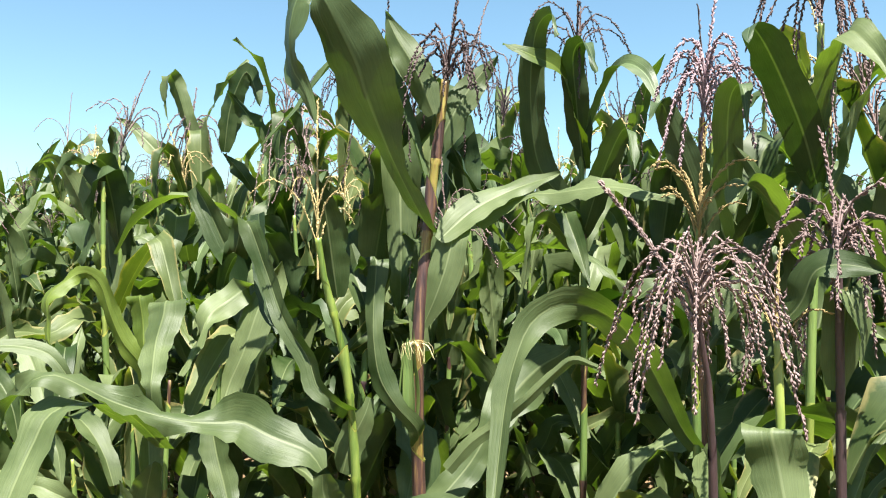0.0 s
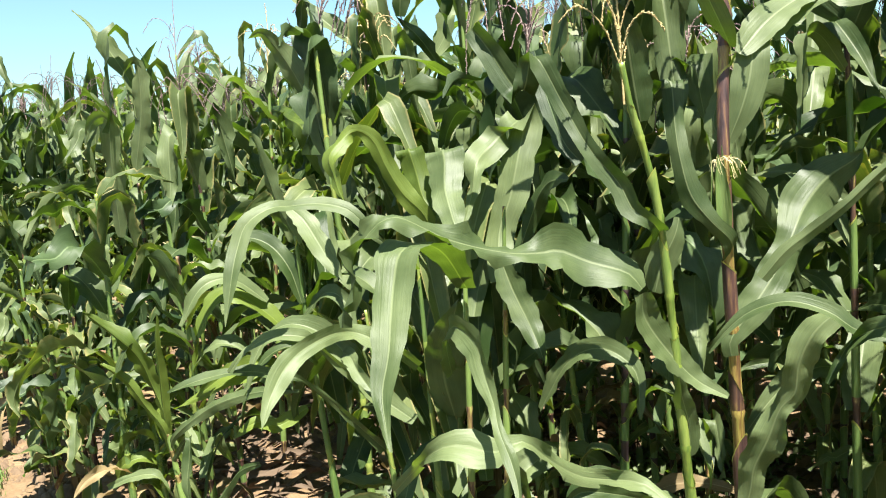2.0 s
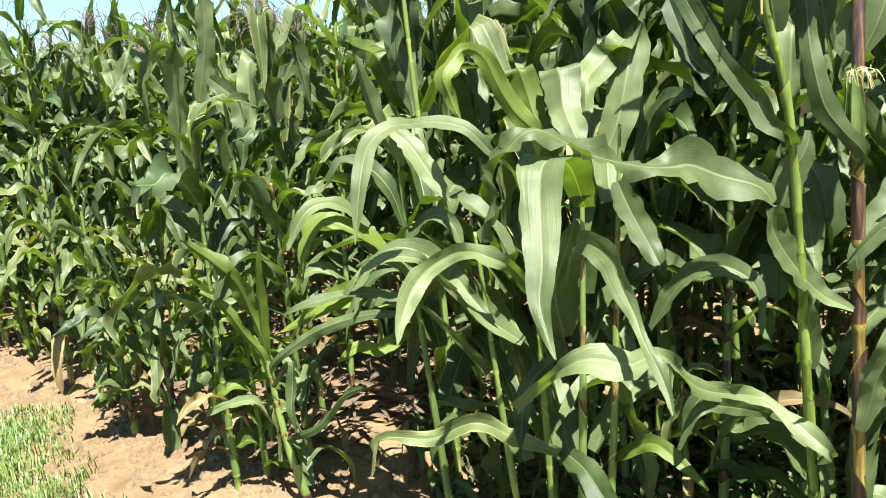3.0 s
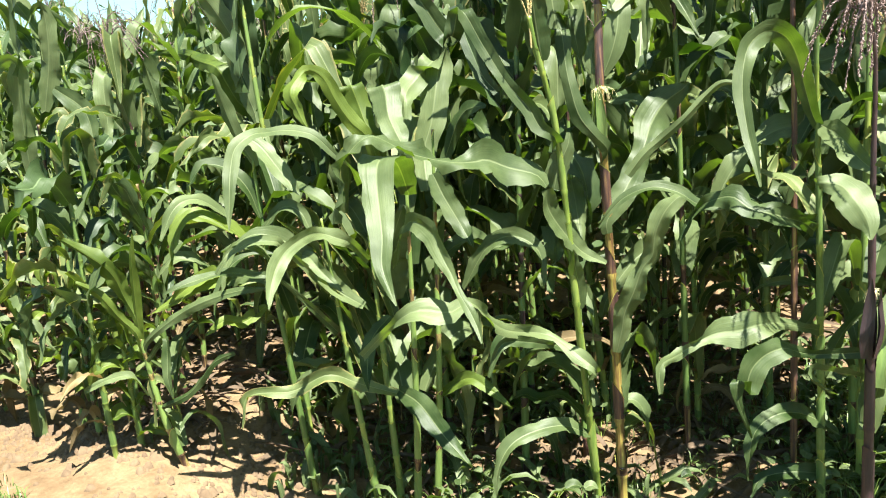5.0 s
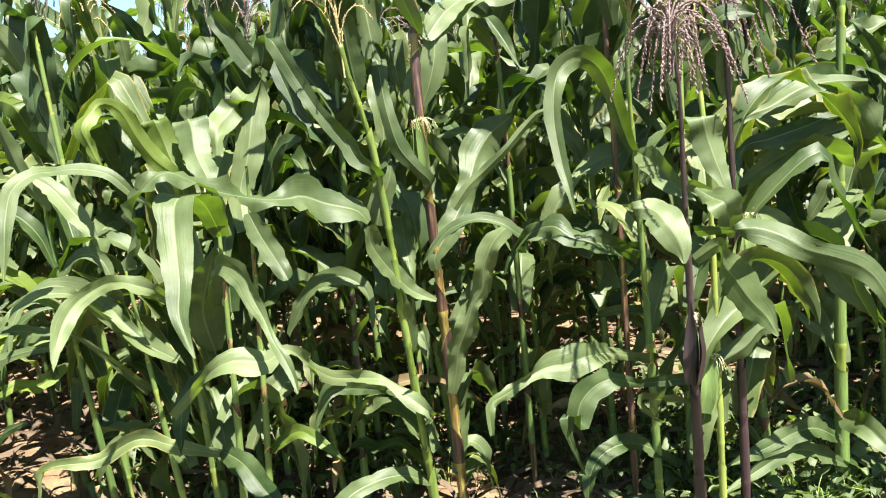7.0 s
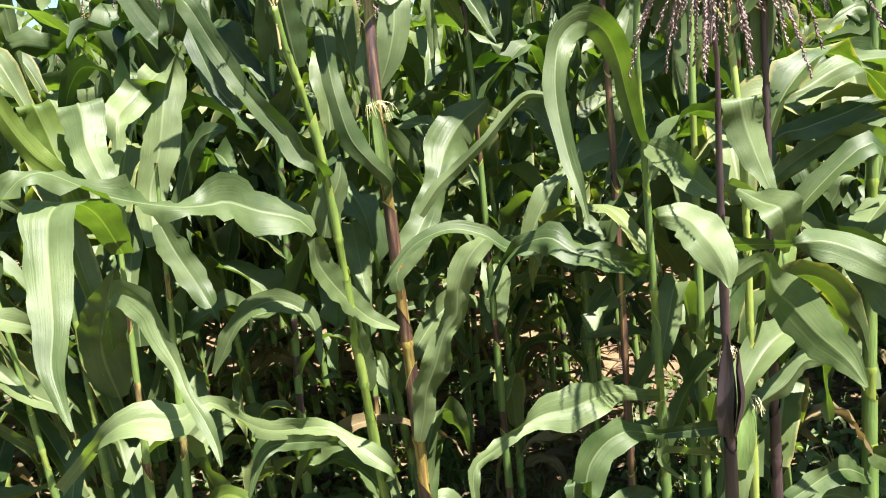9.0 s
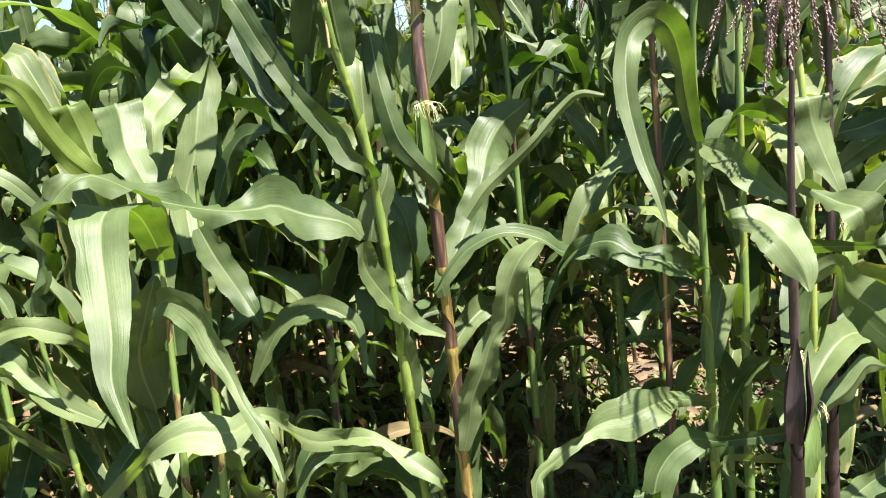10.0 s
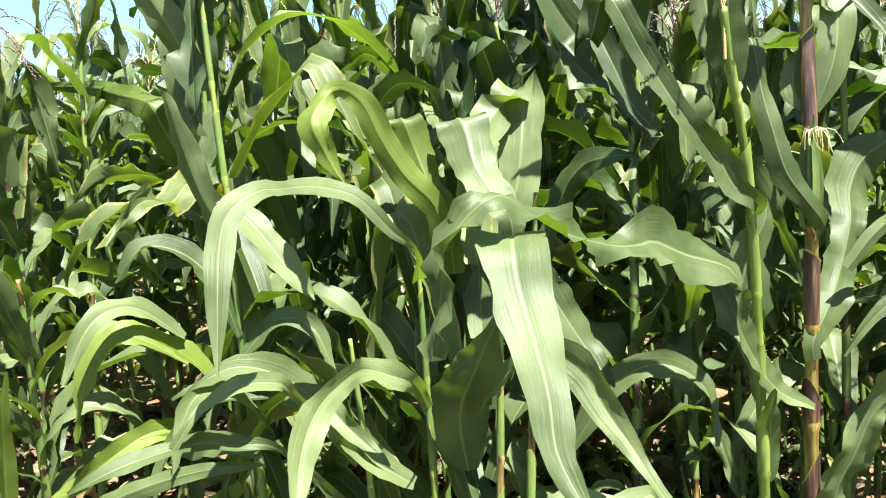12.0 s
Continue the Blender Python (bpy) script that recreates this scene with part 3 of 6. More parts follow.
near_leaf(b, [(-0.25, 2.94, 1.14), (-0.23, 2.94, 1.21), (-0.20, 2.94, 1.27), (-0.19, 2.95, 1.31)], 0.070, twist=(0,), side=(1, 0, -0.2), fold=0.1, wave=0.05, seed=13, blunt=0.3)
near_leaf(b, [(-0.26, 2.92, 1.53), (-0.27, 2.91, 1.62), (-0.28, 2.89, 1.73), (-0.30, 2.88, 1.80)], 0.080, twist=(0,), side=(1, 0, 0.1), fold=0.15, seed=14)
near_leaf(b, [(-0.19, 2.97, 0.74), (-0.19, 2.96, 0.82), (-0.20, 2.93, 0.90), (-0.20, 2.90, 0.95)], 0.050, side=(1, 0, 0), seed=16)
near_tassel(b, (-0.29, 2.88, 1.62), tassel_mesh(0.34, 7, 0.75, 0.3, M_TASSEL_PALE, 9), (0, -0.05, 1.1), "straw-coloured tassel")
h1 = near_plant(-0.80, 3.00, "leafy maize plant of a close clump, green cane", M_CANE_BROWN, [(-0.75, 2.96, 0.5), (-0.70, 2.93, 1.32)], 0.0125, 0.004, (0.08, 0.2, 0.35, 0.5, 0.65, 0.8), 20)
h2 = near_plant(-0.86, 3.05, "leafy maize plant of a close clump, green cane", M_CANE, [(-0.86, 3.02, 0.5), (-0.86, 3.00, 1.25)], 0.0125, 0.004, (0.08, 0.2, 0.35, 0.5, 0.65, 0.8), 21)
h3 = near_plant(-0.74, 3.07, "leafy maize plant of a close clump, green cane", M_CANE_BROWN, [(-0.68, 3.04, 0.5), (-0.62, 3.02, 1.35)], 0.0125, 0.004, (0.08, 0.2, 0.35, 0.5, 0.65, 0.8), 22)
h4 = near_plant(-0.93, 3.02, "leafy maize plant of a close clump, green cane", M_CANE, [(-0.97, 2.99, 0.5), (-1.00, 2.95, 1.10)], 0.0125, 0.004, (0.08, 0.2, 0.35, 0.5, 0.65, 0.8), 23)
near_leaf(h1, [(-0.79, 2.97, 0.47), (-0.93, 2.94, 0.53), (-1.03, 2.91, 0.58), (-1.15, 2.88, 0.54), (-1.29, 2.85, 0.54), (-1.32, 2.82, 0.44)], 0.050, twist=(-40, -60, -30), fold=0.3, wave=0.25, seed=28, mat=M_LEAF_OLD)
near_leaf(h1, [(-0.81, 2.97, 0.49), (-0.73, 2.89, 0.47), (-0.65, 2.82, 0.39), (-0.56, 2.75, 0.31)], 0.075, twist=(55, 40, 0), fold=0.2, seed=29)
near_leaf(h2, [(-0.81, 2.95, 0.76), (-0.86, 2.88, 0.71), (-0.87, 2.82, 0.65), (-0.86, 2.75, 0.58)], 0.050, side=(1, 0, 0), fold=0.3, seed=30)
near_leaf(h3, [(-0.63, 3.00, 1.21), (-0.60, 2.98, 1.14), (-0.55, 2.95, 1.05), (-0.51, 2.90, 0.98)], 0.070, twist=(40, 30), fold=0.3, seed=32)
near_leaf(h4, [(-0.90, 2.98, 0.79), (-1.01, 2.96, 0.88), (-1.10, 2.95, 1.01), (-1.21, 2.92, 1.07), (-1.33, 2.90, 1.02)], 0.070, twist=(-50, -50, -30), fold=0.35, seed=34)
near_leaf(h3, [(-0.79, 3.00, 0.80), (-0.80, 2.97, 0.93), (-0.76, 2.93, 1.04), (-0.72, 2.90, 1.13)], 0.120, side=(1, 0, 0), fold=0.15, seed=35)
near_leaf(h3, [(-0.57, 3.05, 0.81), (-0.48, 3.02, 0.95), (-0.39, 3.00, 0.99), (-0.31, 2.98, 0.94), (-0.30, 2.95, 0.83)], 0.060, twist=(50, 60, 40), fold=0.3, seed=36)
r = near_plant(0.53, 2.9, "maize plant with a bright green cane and a pale fan tassel", M_CANE_BRIGHT, [(0.52, 2.88, 0.65), (0.50, 2.85, 1.3), (0.49, 2.83, 1.52), (0.50, 2.81, 1.68)], 0.0125, 0.005, (0.06, 0.16, 0.3, 0.42, 0.55, 0.72, 0.86), 3)
near_leaf(r, [(0.51, 2.85, 1.28), (0.53, 2.75, 1.25), (0.55, 2.67, 1.20), (0.58, 2.60, 1.16)], 0.070, twist=(50, 60, 60), fold=0.25, seed=44)
near_tassel(r, (0.50, 2.81, 1.64), tassel_mesh(0.22, 10, 0.8, 0.05, M_TASSEL_PALE, 12, True, 1.1), (0.1, -0.05, 0.2), "pale fan-shaped tassel")
c = near_plant(0.54, 2.56, "maize plant with a dark purple cane and a big drooping tassel", M_CANE_DARK, [(0.535, 2.54, 0.6), (0.53, 2.53, 1.2), (0.52, 2.5, 1.45), (0.50, 2.48, 1.55)], 0.0165, 0.0030, (0.08, 0.2, 0.33, 0.46, 0.6, 0.75, 0.88), 4, M_CANE_DARK)
d = near_plant(0.51, 3.12, "tall maize plant with a plum cane and lilac tassel", M_CANE_PLUM, [(0.51, 3.10, 1.18), (0.50, 3.08, 1.60), (0.50, 3.06, 1.84), (0.50, 3.05, 1.92)], 0.011, 0.006, (0.1, 0.22, 0.36, 0.5, 0.64, 0.8, 0.94), 44, M_CANE_PLUM)
near_tassel(d, (0.50, 3.05, 1.92), tassel_mesh(0.27, 20, 0.85, 1.0, M_TASSEL_LILAC, 45, True, 1.5), (0.0, 0.05, 0.4), "lilac flowering tassel")
# Shade on the upper blades of d, e and f is put into their colour.
near_leaf(d, [(0.52, 3.06, 1.65), (0.49, 3.03, 1.77), (0.44, 3.00, 1.90), (0.42, 2.97, 1.94), (0.40, 2.94, 1.90)], 0.068, side=(1, 0, -0.3), fold=0.2, wave=0.08, seed=151, mat=M_LEAF_DEEP_SHADED)
near_leaf(d, [(0.57, 3.06, 1.65), (0.55, 2.98, 1.80), (0.55, 2.90, 1.92), (0.57, 2.84, 1.94), (0.58, 2.80, 1.85)], 0.060, side=(1, 0, 0), fold=0.2, seed=152, mat=M_LEAF_DEEP_SHADED)
near_leaf(d, [(0.51, 3.08, 1.55), (0.58, 3.03, 1.67), (0.61, 2.98, 1.77), (0.56, 2.95, 1.85)], 0.048, twist=(40, 40, 0), seed=153)
e = near_plant(0.71, 3.08, "dark green maize plant with broad arching blades", M_CANE, [(0.71, 3.05, 1.36), (0.72, 3.05, 1.75), (0.72, 3.02, 2.09)], 0.012, 0.006, (0.1, 0.22, 0.36, 0.5, 0.64, 0.8, 0.94), 46)
near_tassel(e, (0.72, 3.02, 2.09), NEAR_TASSELS[1], (0.0, 0.05, 2.4), "purple-brown flowering tassel")
near_leaf(e, [(0.72, 3.05, 1.77), (0.68, 2.94, 1.87), (0.62, 2.80, 1.97), (0.58, 2.68, 2.00), (0.57, 2.62, 1.96)], 0.078, side=(1, 0, 0.2), fold=0.12, wave=0.06, seed=154, mat=M_LEAF_DEEP_SHADED)
near_leaf(e, [(0.72, 3.05, 1.86), (0.74, 2.98, 1.99), (0.75, 2.90, 2.04), (0.78, 2.84, 1.99), (0.81, 2.80, 1.92)], 0.070, twist=(20, 30, 20), fold=0.25, seed=155)
near_leaf(e, [(0.72, 3.05, 1.72), (0.76, 3.02, 1.80), (0.79, 2.98, 1.93), (0.83, 2.95, 1.98)], 0.075, twist=(30, 40, 30), fold=0.25, seed=156)
near_leaf(e, [(0.71, 3.05, 1.61), (0.66, 2.98, 1.69), (0.60, 2.90, 1.76), (0.57, 2.85, 1.75), (0.56, 2.80, 1.69)], 0.085, twist=(-20, -20, 0), side=(1, 0, -0.2), seed=157)
f = near_plant(0.21, 3.44, "maize plant with dark erect upper blades", M_CANE_BROWN, [(0.21, 3.42, 1.27), (0.20, 3.42, 1.78), (0.18, 3.40, 2.11)], 0.012, 0.005, (0.1, 0.22, 0.36, 0.5, 0.64, 0.8, 0.94), 47)
# Sunlight coming through this blade is put into its base colour.
near_leaf(f, [(0.21, 3.42, 1.86), (0.18, 3.37, 2.01), (0.16, 3.30, 2.09), (0.10, 3.24, 2.12), (0.03, 3.22, 2.15)], 0.085, twist=(-20, -50, -60), fold=0.2, wave=0.06, seed=158, mat=M_LEAF_YOUNG_BACKLIT)
near_leaf(f, [(0.20, 3.42, 1.74), (0.10, 3.37, 1.85), (0.08, 3.32, 2.02), (0.10, 3.27, 2.18), (0.15, 3.21, 2.21), (0.18, 3.15, 2.14)], 0.072, side=(1, 0, 0.2), fold=0.2, seed=159, mat=M_LEAF_DEEP_SHADED)
near_leaf(f, [(0.20, 3.42, 1.86), (0.19, 3.36, 2.02), (0.19, 3.30, 2.13), (0.23, 3.23, 2.14), (0.27, 3.15, 2.05)], 0.064, side=(1, 0, 0.2), fold=0.2, seed=160, mat=M_LEAF_DEEP_SHADED)
near_leaf(f, [(0.20, 3.42, 1.92), (0.26, 3.36, 2.05), (0.31, 3.30, 2.10), (0.37, 3.25, 2.06), (0.41, 3.20, 1.96)], 0.056, twist=(30, 40, 20), fold=0.25, seed=161, mat=M_LEAF_DEEP_SHADED)
near_leaf(f, [(0.20, 3.42, 1.68), (0.25, 3.35, 1.81), (0.30, 3.28, 1.91), (0.33, 3.24, 1.93), (0.35, 3.20, 1.83)], 0.064, side=(1, 0, 0), fold=0.2, seed=162, mat=M_LEAF_DEEP_SHADED)
near_leaf(f, [(0.20, 3.42, 1.62), (0.14, 3.36, 1.71), (0.10, 3.30, 1.71), (0.09, 3.26, 1.61), (0.08, 3.22, 1.48)], 0.048, side=(1, 0, 0), fold=0.25, seed=163)
near_leaf(f, [(0.20, 3.42, 1.68), (0.17, 3.34, 1.74), (0.21, 3.27, 1.66), (0.25, 3.22, 1.56)], 0.052, side=(1, 0, 0), fold=0.25, seed=164)
near_tassel(f, (0.18, 3.40, 2.11), TASSELS[0], (0.0, 0.05, 1.4), "purple-brown flowering tassel")
y = near_plant(0.63, 2.64, "maize plant with a straw-yellow tassel spike", M_CANE, [(0.63, 2.63, 0.6), (0.63, 2.63, 1.2), (0.62, 2.65, 1.5)], 0.010, 0.0055, (0.08, 0.2, 0.33, 0.46, 0.6, 0.75, 0.88), 7, M_CANE)
c2 = near_plant(0.73, 2.72, "maize plant with a dark cane and brown drooping tassel", M_CANE_DARK, [(0.73, 2.72, 0.6), (0.72, 2.7, 1.2), (0.71, 2.68, 1.62)], 0.0135, 0.005, (0.08, 0.2, 0.33, 0.46, 0.6, 0.75, 0.88), 5, M_CANE_DARK)
near_leaf(y, [(0.62, 2.65, 1.52), (0.65, 2.63, 1.56), (0.67, 2.62, 1.61), (0.71, 2.61, 1.62), (0.76, 2.60, 1.61)], 0.060, twist=(50, 60, 50), seed=82)
near_leaf(c2, [(0.71, 2.70, 1.42), (0.72, 2.69, 1.54), (0.72, 2.68, 1.58), (0.74, 2.67, 1.52), (0.74, 2.66, 1.46)], 0.060, side=(1, 0, 0), seed=83)
near_leaf(a, [(-0.09, 3.02, 1.78), (-0.17, 3.01, 2.02), (-0.25, 3.00, 2.12), (-0.34, 3.00, 2.05), (-0.43, 3.00, 1.95), (-0.53, 3.00, 1.86)], 0.045, twist=(0, -20, -40, -40), fold=0.3, wave=0.06, seed=178, mat=M_LEAF_DEEP_SHADED)
near_leaf(c, [(0.54, 2.60, 0.62), (0.41, 2.59, 0.65), (0.43, 2.57, 0.61), (0.46, 2.55, 0.59)], 0.050, twist=(30,), seed=61)
near_tassel(c, (0.50, 2.48, 1.53), tassel_mesh(0.21, 30, 1.0, 1.12, M_TASSEL, 12, True, 1.25, (-0.13, 0.02, 0.2)), (0.05, 0.0, 0.2), "big drooping purple-brown tassel")
near_tassel(y, (0.62, 2.65, 1.46), tassel_mesh(0.2, 3, 0.7, 0.1, M_TASSEL_PALE, 14), (0, -0.05, 0.3), "straw-yellow tassel spike")
near_tassel(c2, (0.71, 2.68, 1.58), NEAR_TASSELS[1], (0.1, 0.1, 2.4), "drooping purple-brown tassel")
near_ear(c, (0.565, 2.575, 0.60), 0.14, 0.02, M_HUSK, (-0.1, 0.2, 0.2), 0.035, "green ear low on the dark cane")
near_ear(c, (0.525, 2.525, 0.70), 0.17, 0.016, M_HUSK_DARK, (0.05, 0.06, 1.2), 0.03, "dark purple ear pressed to the cane")
near_ear(c2, (0.73, 2.69, 0.95), 0.14, 0.018, M_HUSK, (-0.1, 0.25, 0.2), 0.03, "green ear on the dark cane")
n = near_plant(1.22, 3.1, "stout maize plant with a bright green cane", M_CANE_BRIGHT, [(1.22, 3.1, 0.6), (1.22, 3.08, 1.2), (1.24, 3.08, 1.9)], 0.02, 0.009, (0.07, 0.18, 0.3, 0.44, 0.58, 0.72, 0.86), 6)
near_leaf(n, [(1.26, 3.08, 0.98), (1.07, 2.96, 0.92), (0.89, 2.87, 1.06), (0.75, 2.80, 1.04)], 0.110, twist=(-40, -60, -50), fold=0.2, wave=0.06, seed=71)
near_leaf(n, [(1.28, 3.08, 1.07), (1.08, 2.93, 0.96), (1.11, 2.82, 0.82), (1.19, 2.75, 0.70)], 0.110, twist=(0, 20), side=(1, 0, 0.4), fold=0.15, seed=72)
near_leaf(n, [(1.31, 3.08, 1.34), (1.14, 2.99, 1.43), (0.99, 2.93, 1.41), (0.85, 2.90, 1.34)], 0.085, twist=(-50, -60, -40), fold=0.25, seed=73)
near_leaf(n, [(1.29, 3.08, 1.28), (1.08, 2.99, 1.25), (0.91, 2.93, 1.19), (0.79, 2.90, 1.12)], 0.070, twist=(-50, -60, -40), fold=0.4, seed=74)
near_leaf(n, [(1.21, 3.08, 0.23), (1.04, 2.96, 0.34), (0.85, 2.87, 0.33), (0.70, 2.80, 0.32)], 0.070, twist=(-50, -60, -40), fold=0.25, wave=0.15, seed=75)
near_leaf(n, [(1.21, 3.08, 0.31), (1.20, 2.90, 0.34), (1.25, 2.80, 0.26)], 0.080, twist=(50, 40), fold=0.25, seed=76)
near_leaf(n, [(1.22, 3.08, 0.14), (1.02, 2.96, 0.27), (0.88, 2.87, 0.29), (0.68, 2.80, 0.23)], 0.060, twist=(-50, -60, -40), fold=0.25, wave=0.15, seed=77)
l = near_plant(-1.60, 2.96, "young bright-green maize plant leaning at the field edge", M_CANE_BROWN, [(-1.64, 2.93, 0.44), (-1.66, 2.92, 0.635), (-1.663, 2.91, 0.74)], 0.013, 0.006, (0.15, 0.35, 0.55, 0.75, 0.9), 8, M_SHEATH, (0.6, 0.95))
near_leaf(b, [(-0.18, 3.02, 0.28), (-0.27, 2.97, 0.34), (-0.38, 2.92, 0.34), (-0.45, 2.88, 0.31), (-0.49, 2.85, 0.24), (-0.50, 2.82, 0.15)], 0.060, twist=(-40, -40, -10), fold=0.2, wave=0.14, seed=171)
near_leaf(r, [(0.59, 2.92, 0.30), (0.48, 2.87, 0.39), (0.38, 2.82, 0.42), (0.30, 2.79, 0.37), (0.27, 2.75, 0.24)], 0.060, twist=(-40, -45, -10), fold=0.2, wave=0.12, seed=172)
near_leaf(h3, [(-0.69, 3.05, 0.43), (-0.58, 3.00, 0.51), (-0.51, 2.96, 0.49), (-0.43, 2.92, 0.43)], 0.045, twist=(50, 55, 40), fold=0.2, wave=0.15, seed=173, mat=M_LEAF_YOUNG_BACKLIT)
near_leaf(b, [(-0.23, 3.02, 0.58), (-0.32, 2.98, 0.64), (-0.42, 2.95, 0.68), (-0.48, 2.92, 0.61), (-0.49, 2.90, 0.53)], 0.050, twist=(-40, -50, -20), fold=0.25, wave=0.14, seed=174)
near_leaf(h2, [(-1.04, 3.05, 0.45), (-1.10, 3.00, 0.55), (-1.17, 2.97, 0.49), (-1.20, 2.95, 0.37)], 0.045, twist=(-40, -40, 0), fold=0.25, wave=0.14, seed=175)
near_leaf(r, [(0.57, 2.92, 0.16), (0.44, 2.89, 0.19), (0.34, 2.87, 0.18), (0.30, 2.84, 0.13)], 0.055, twist=(-50, -50, -20), fold=0.2, wave=0.14, seed=176)
near_leaf(a, [(-0.10, 3.02, 0.30), (-0.05, 3.04, 0.39), (-0.00, 3.04, 0.36), (0.02, 3.02, 0.23)], 0.050, twist=(40, 40, 10), fold=0.25, wave=0.14, seed=177)
k = near_plant(-1.3, 3.45, "green maize plant with broad hanging upper blades", M_CANE, [(-1.3, 3.45, 0.8), (-1.32, 3.42, 1.5), (-1.33, 3.42, 1.85)], 0.013, 0.006, (0.08, 0.2, 0.33, 0.46, 0.6, 0.75, 0.88), 9)
near_leaf(k, [(-1.35, 3.42, 1.65), (-1.43, 3.41, 1.82), (-1.50, 3.39, 1.92), (-1.55, 3.38, 1.91)], 0.085, twist=(-10,), side=(1, 0, -0.3), fold=0.2, seed=102)
m = near_plant(-2.25, 3.75, "green maize plant with erect dark blades", M_CANE, [(-2.25, 3.75, 0.8), (-2.25, 3.72, 1.7)], 0.013, 0.006, (0.08, 0.2, 0.33, 0.46, 0.6, 0.75, 0.88), 10)
near_leaf(m, [(-2.47, 3.70, 1.25), (-2.43, 3.66, 1.53), (-2.39, 3.62, 1.72), (-2.45, 3.61, 1.72), (-2.50, 3.60, 1.63)], 0.100, side=(1, 0, 0), fold=0.15, seed=111)
near_leaf(m, [(-2.35, 3.70, 1.52), (-2.28, 3.69, 1.74), (-2.26, 3.68, 1.91), (-2.28, 3.67, 1.94), (-2.32, 3.65, 1.88)], 0.090, side=(1, 0, 0), fold=0.15, seed=112)
near_leaf(m, [(-2.29, 3.70, 1.61), (-2.16, 3.67, 1.51), (-2.12, 3.63, 1.38), (-2.13, 3.60, 1.23)], 0.080, side=(1, 0, 0), fold=0.15, seed=113)
q = near_plant(-1.45, 4.05, "tall maize plant with a purple tassel above the crop", M_CANE_BROWN, [(-1.45, 4.05, 1.0), (-1.46, 4.03, 2.05)], 0.013, 0.005, (0.08, 0.2, 0.33, 0.46, 0.6, 0.75, 0.88), 41)
near_tassel(q, (-1.46, 4.03, 2.02), NEAR_TASSELS[0], (0.05, 0.1, 1.4), "purple flowering tassel")
near_leaf(q, [(-1.41, 4.02, 2.00), (-1.46, 4.00, 2.20), (-1.50, 3.99, 2.31), (-1.51, 3.97, 2.32), (-1.51, 3.96, 2.24), (-1.49, 3.95, 2.14)], 0.075, side=(1, 0, 0), fold=0.3, seed=141)
near_leaf(q, [(-1.28, 4.02, 2.02), (-1.25, 4.01, 2.19), (-1.19, 4.00, 2.31), (-1.16, 4.00, 2.31), (-1.13, 3.99, 2.25), (-1.10, 3.98, 2.18)], 0.100, side=(1, 0, 0), fold=0.2, seed=142)
near_leaf(q, [(-1.41, 4.02, 1.89), (-1.55, 4.01, 2.00), (-1.68, 3.99, 2.12), (-1.76, 3.98, 2.16)], 0.080, twist=(-40, -50, -40), fold=0.3, seed=143)
leaf_out(q, 8, 0.4, 1.9, 1.6, 3.0, 417, 0.65)
w = near_plant(-3.75, 5.85, "maize plant with a thin dark tassel spike above the crop", M_CANE, [(-3.75, 5.85, 1.2), (-3.77, 5.86, 2.3)], 0.013, 0.005, (0.08, 0.2, 0.33, 0.46, 0.6, 0.75, 0.88), 42)
near_tassel(w, (-3.77, 5.86, 2.25), tassel_mesh(0.5, 5, 0.7, 0.5, M_TASSEL, 15, False), (0.0, 0.05, 1.4), "thin dark tassel spike")
leaf_out(w, 9, 0.4, 2.1, 1.6, 3.0, 418, 0.65)
g = near_plant(-1.18, 3.08, "bright green leafy maize plant beside the close clump", M_CANE, [(-1.2, 3.05, 0.5), (-1.22, 3.02, 1.0), (-1.22, 3.0, 1.3)], 0.012, 0.004, (0.08, 0.2, 0.35, 0.5, 0.65, 0.8), 30)
near_leaf(g, [(-1.26, 3.00, 1.01), (-1.32, 2.97, 1.09), (-1.40, 2.94, 1.15), (-1.45, 2.91, 1.13), (-1.48, 2.88, 1.06), (-1.49, 2.85, 0.97)], 0.056, twist=(-30, -40, -10), fold=0.25, wave=0.12, seed=121, mat=M_LEAF_YOUNG_BACKLIT)
near_leaf(g, [(-1.22, 3.02, 0.88), (-1.34, 2.98, 0.91), (-1.45, 2.95, 0.90), (-1.56, 2.92, 0.85), (-1.62, 2.90, 0.82)], 0.045, twist=(-60, -70, -50), fold=0.3, wave=0.16, seed=122, mat=M_LEAF_YOUNG_BACKLIT)
near_leaf(g, [(-1.18, 3.02, 0.98), (-1.27, 2.98, 0.99), (-1.33, 2.95, 0.96), (-1.37, 2.92, 0.89), (-1.38, 2.88, 0.78)], 0.038, twist=(-30, -30, -10), fold=0.3, wave=0.1, seed=123)
near_leaf(g, [(-1.23, 3.00, 1.38), (-1.18, 2.99, 1.34), (-1.12, 2.97, 1.26), (-1.06, 2.95, 1.18)], 0.064, twist=(40, 40, 30), fold=0.2, wave=0.1, seed=124)
near_leaf(g, [(-1.22, 3.00, 1.11), (-1.25, 3.00, 1.21), (-1.31, 3.00, 1.28), (-1.38, 2.98, 1.30), (-1.43, 2.95, 1.24)], 0.056, twist=(-40, -50, -20), fold=0.3, wave=0.1, seed=125)
near_leaf(g, [(-1.22, 3.00, 1.07), (-1.14, 2.99, 1.14), (-1.07, 2.97, 1.12), (-1.03, 2.95, 1.02)], 0.045, twist=(50, 50, 20), fold=0.3, seed=126)
near_leaf(g, [(-1.25, 3.02, 0.80), (-1.32, 2.97, 0.76), (-1.37, 2.93, 0.78), (-1.43, 2.90, 0.74)], 0.045, twist=(-50, -60), fold=0.3, seed=127, mat=M_LEAF_YOUNG_BACKLIT)
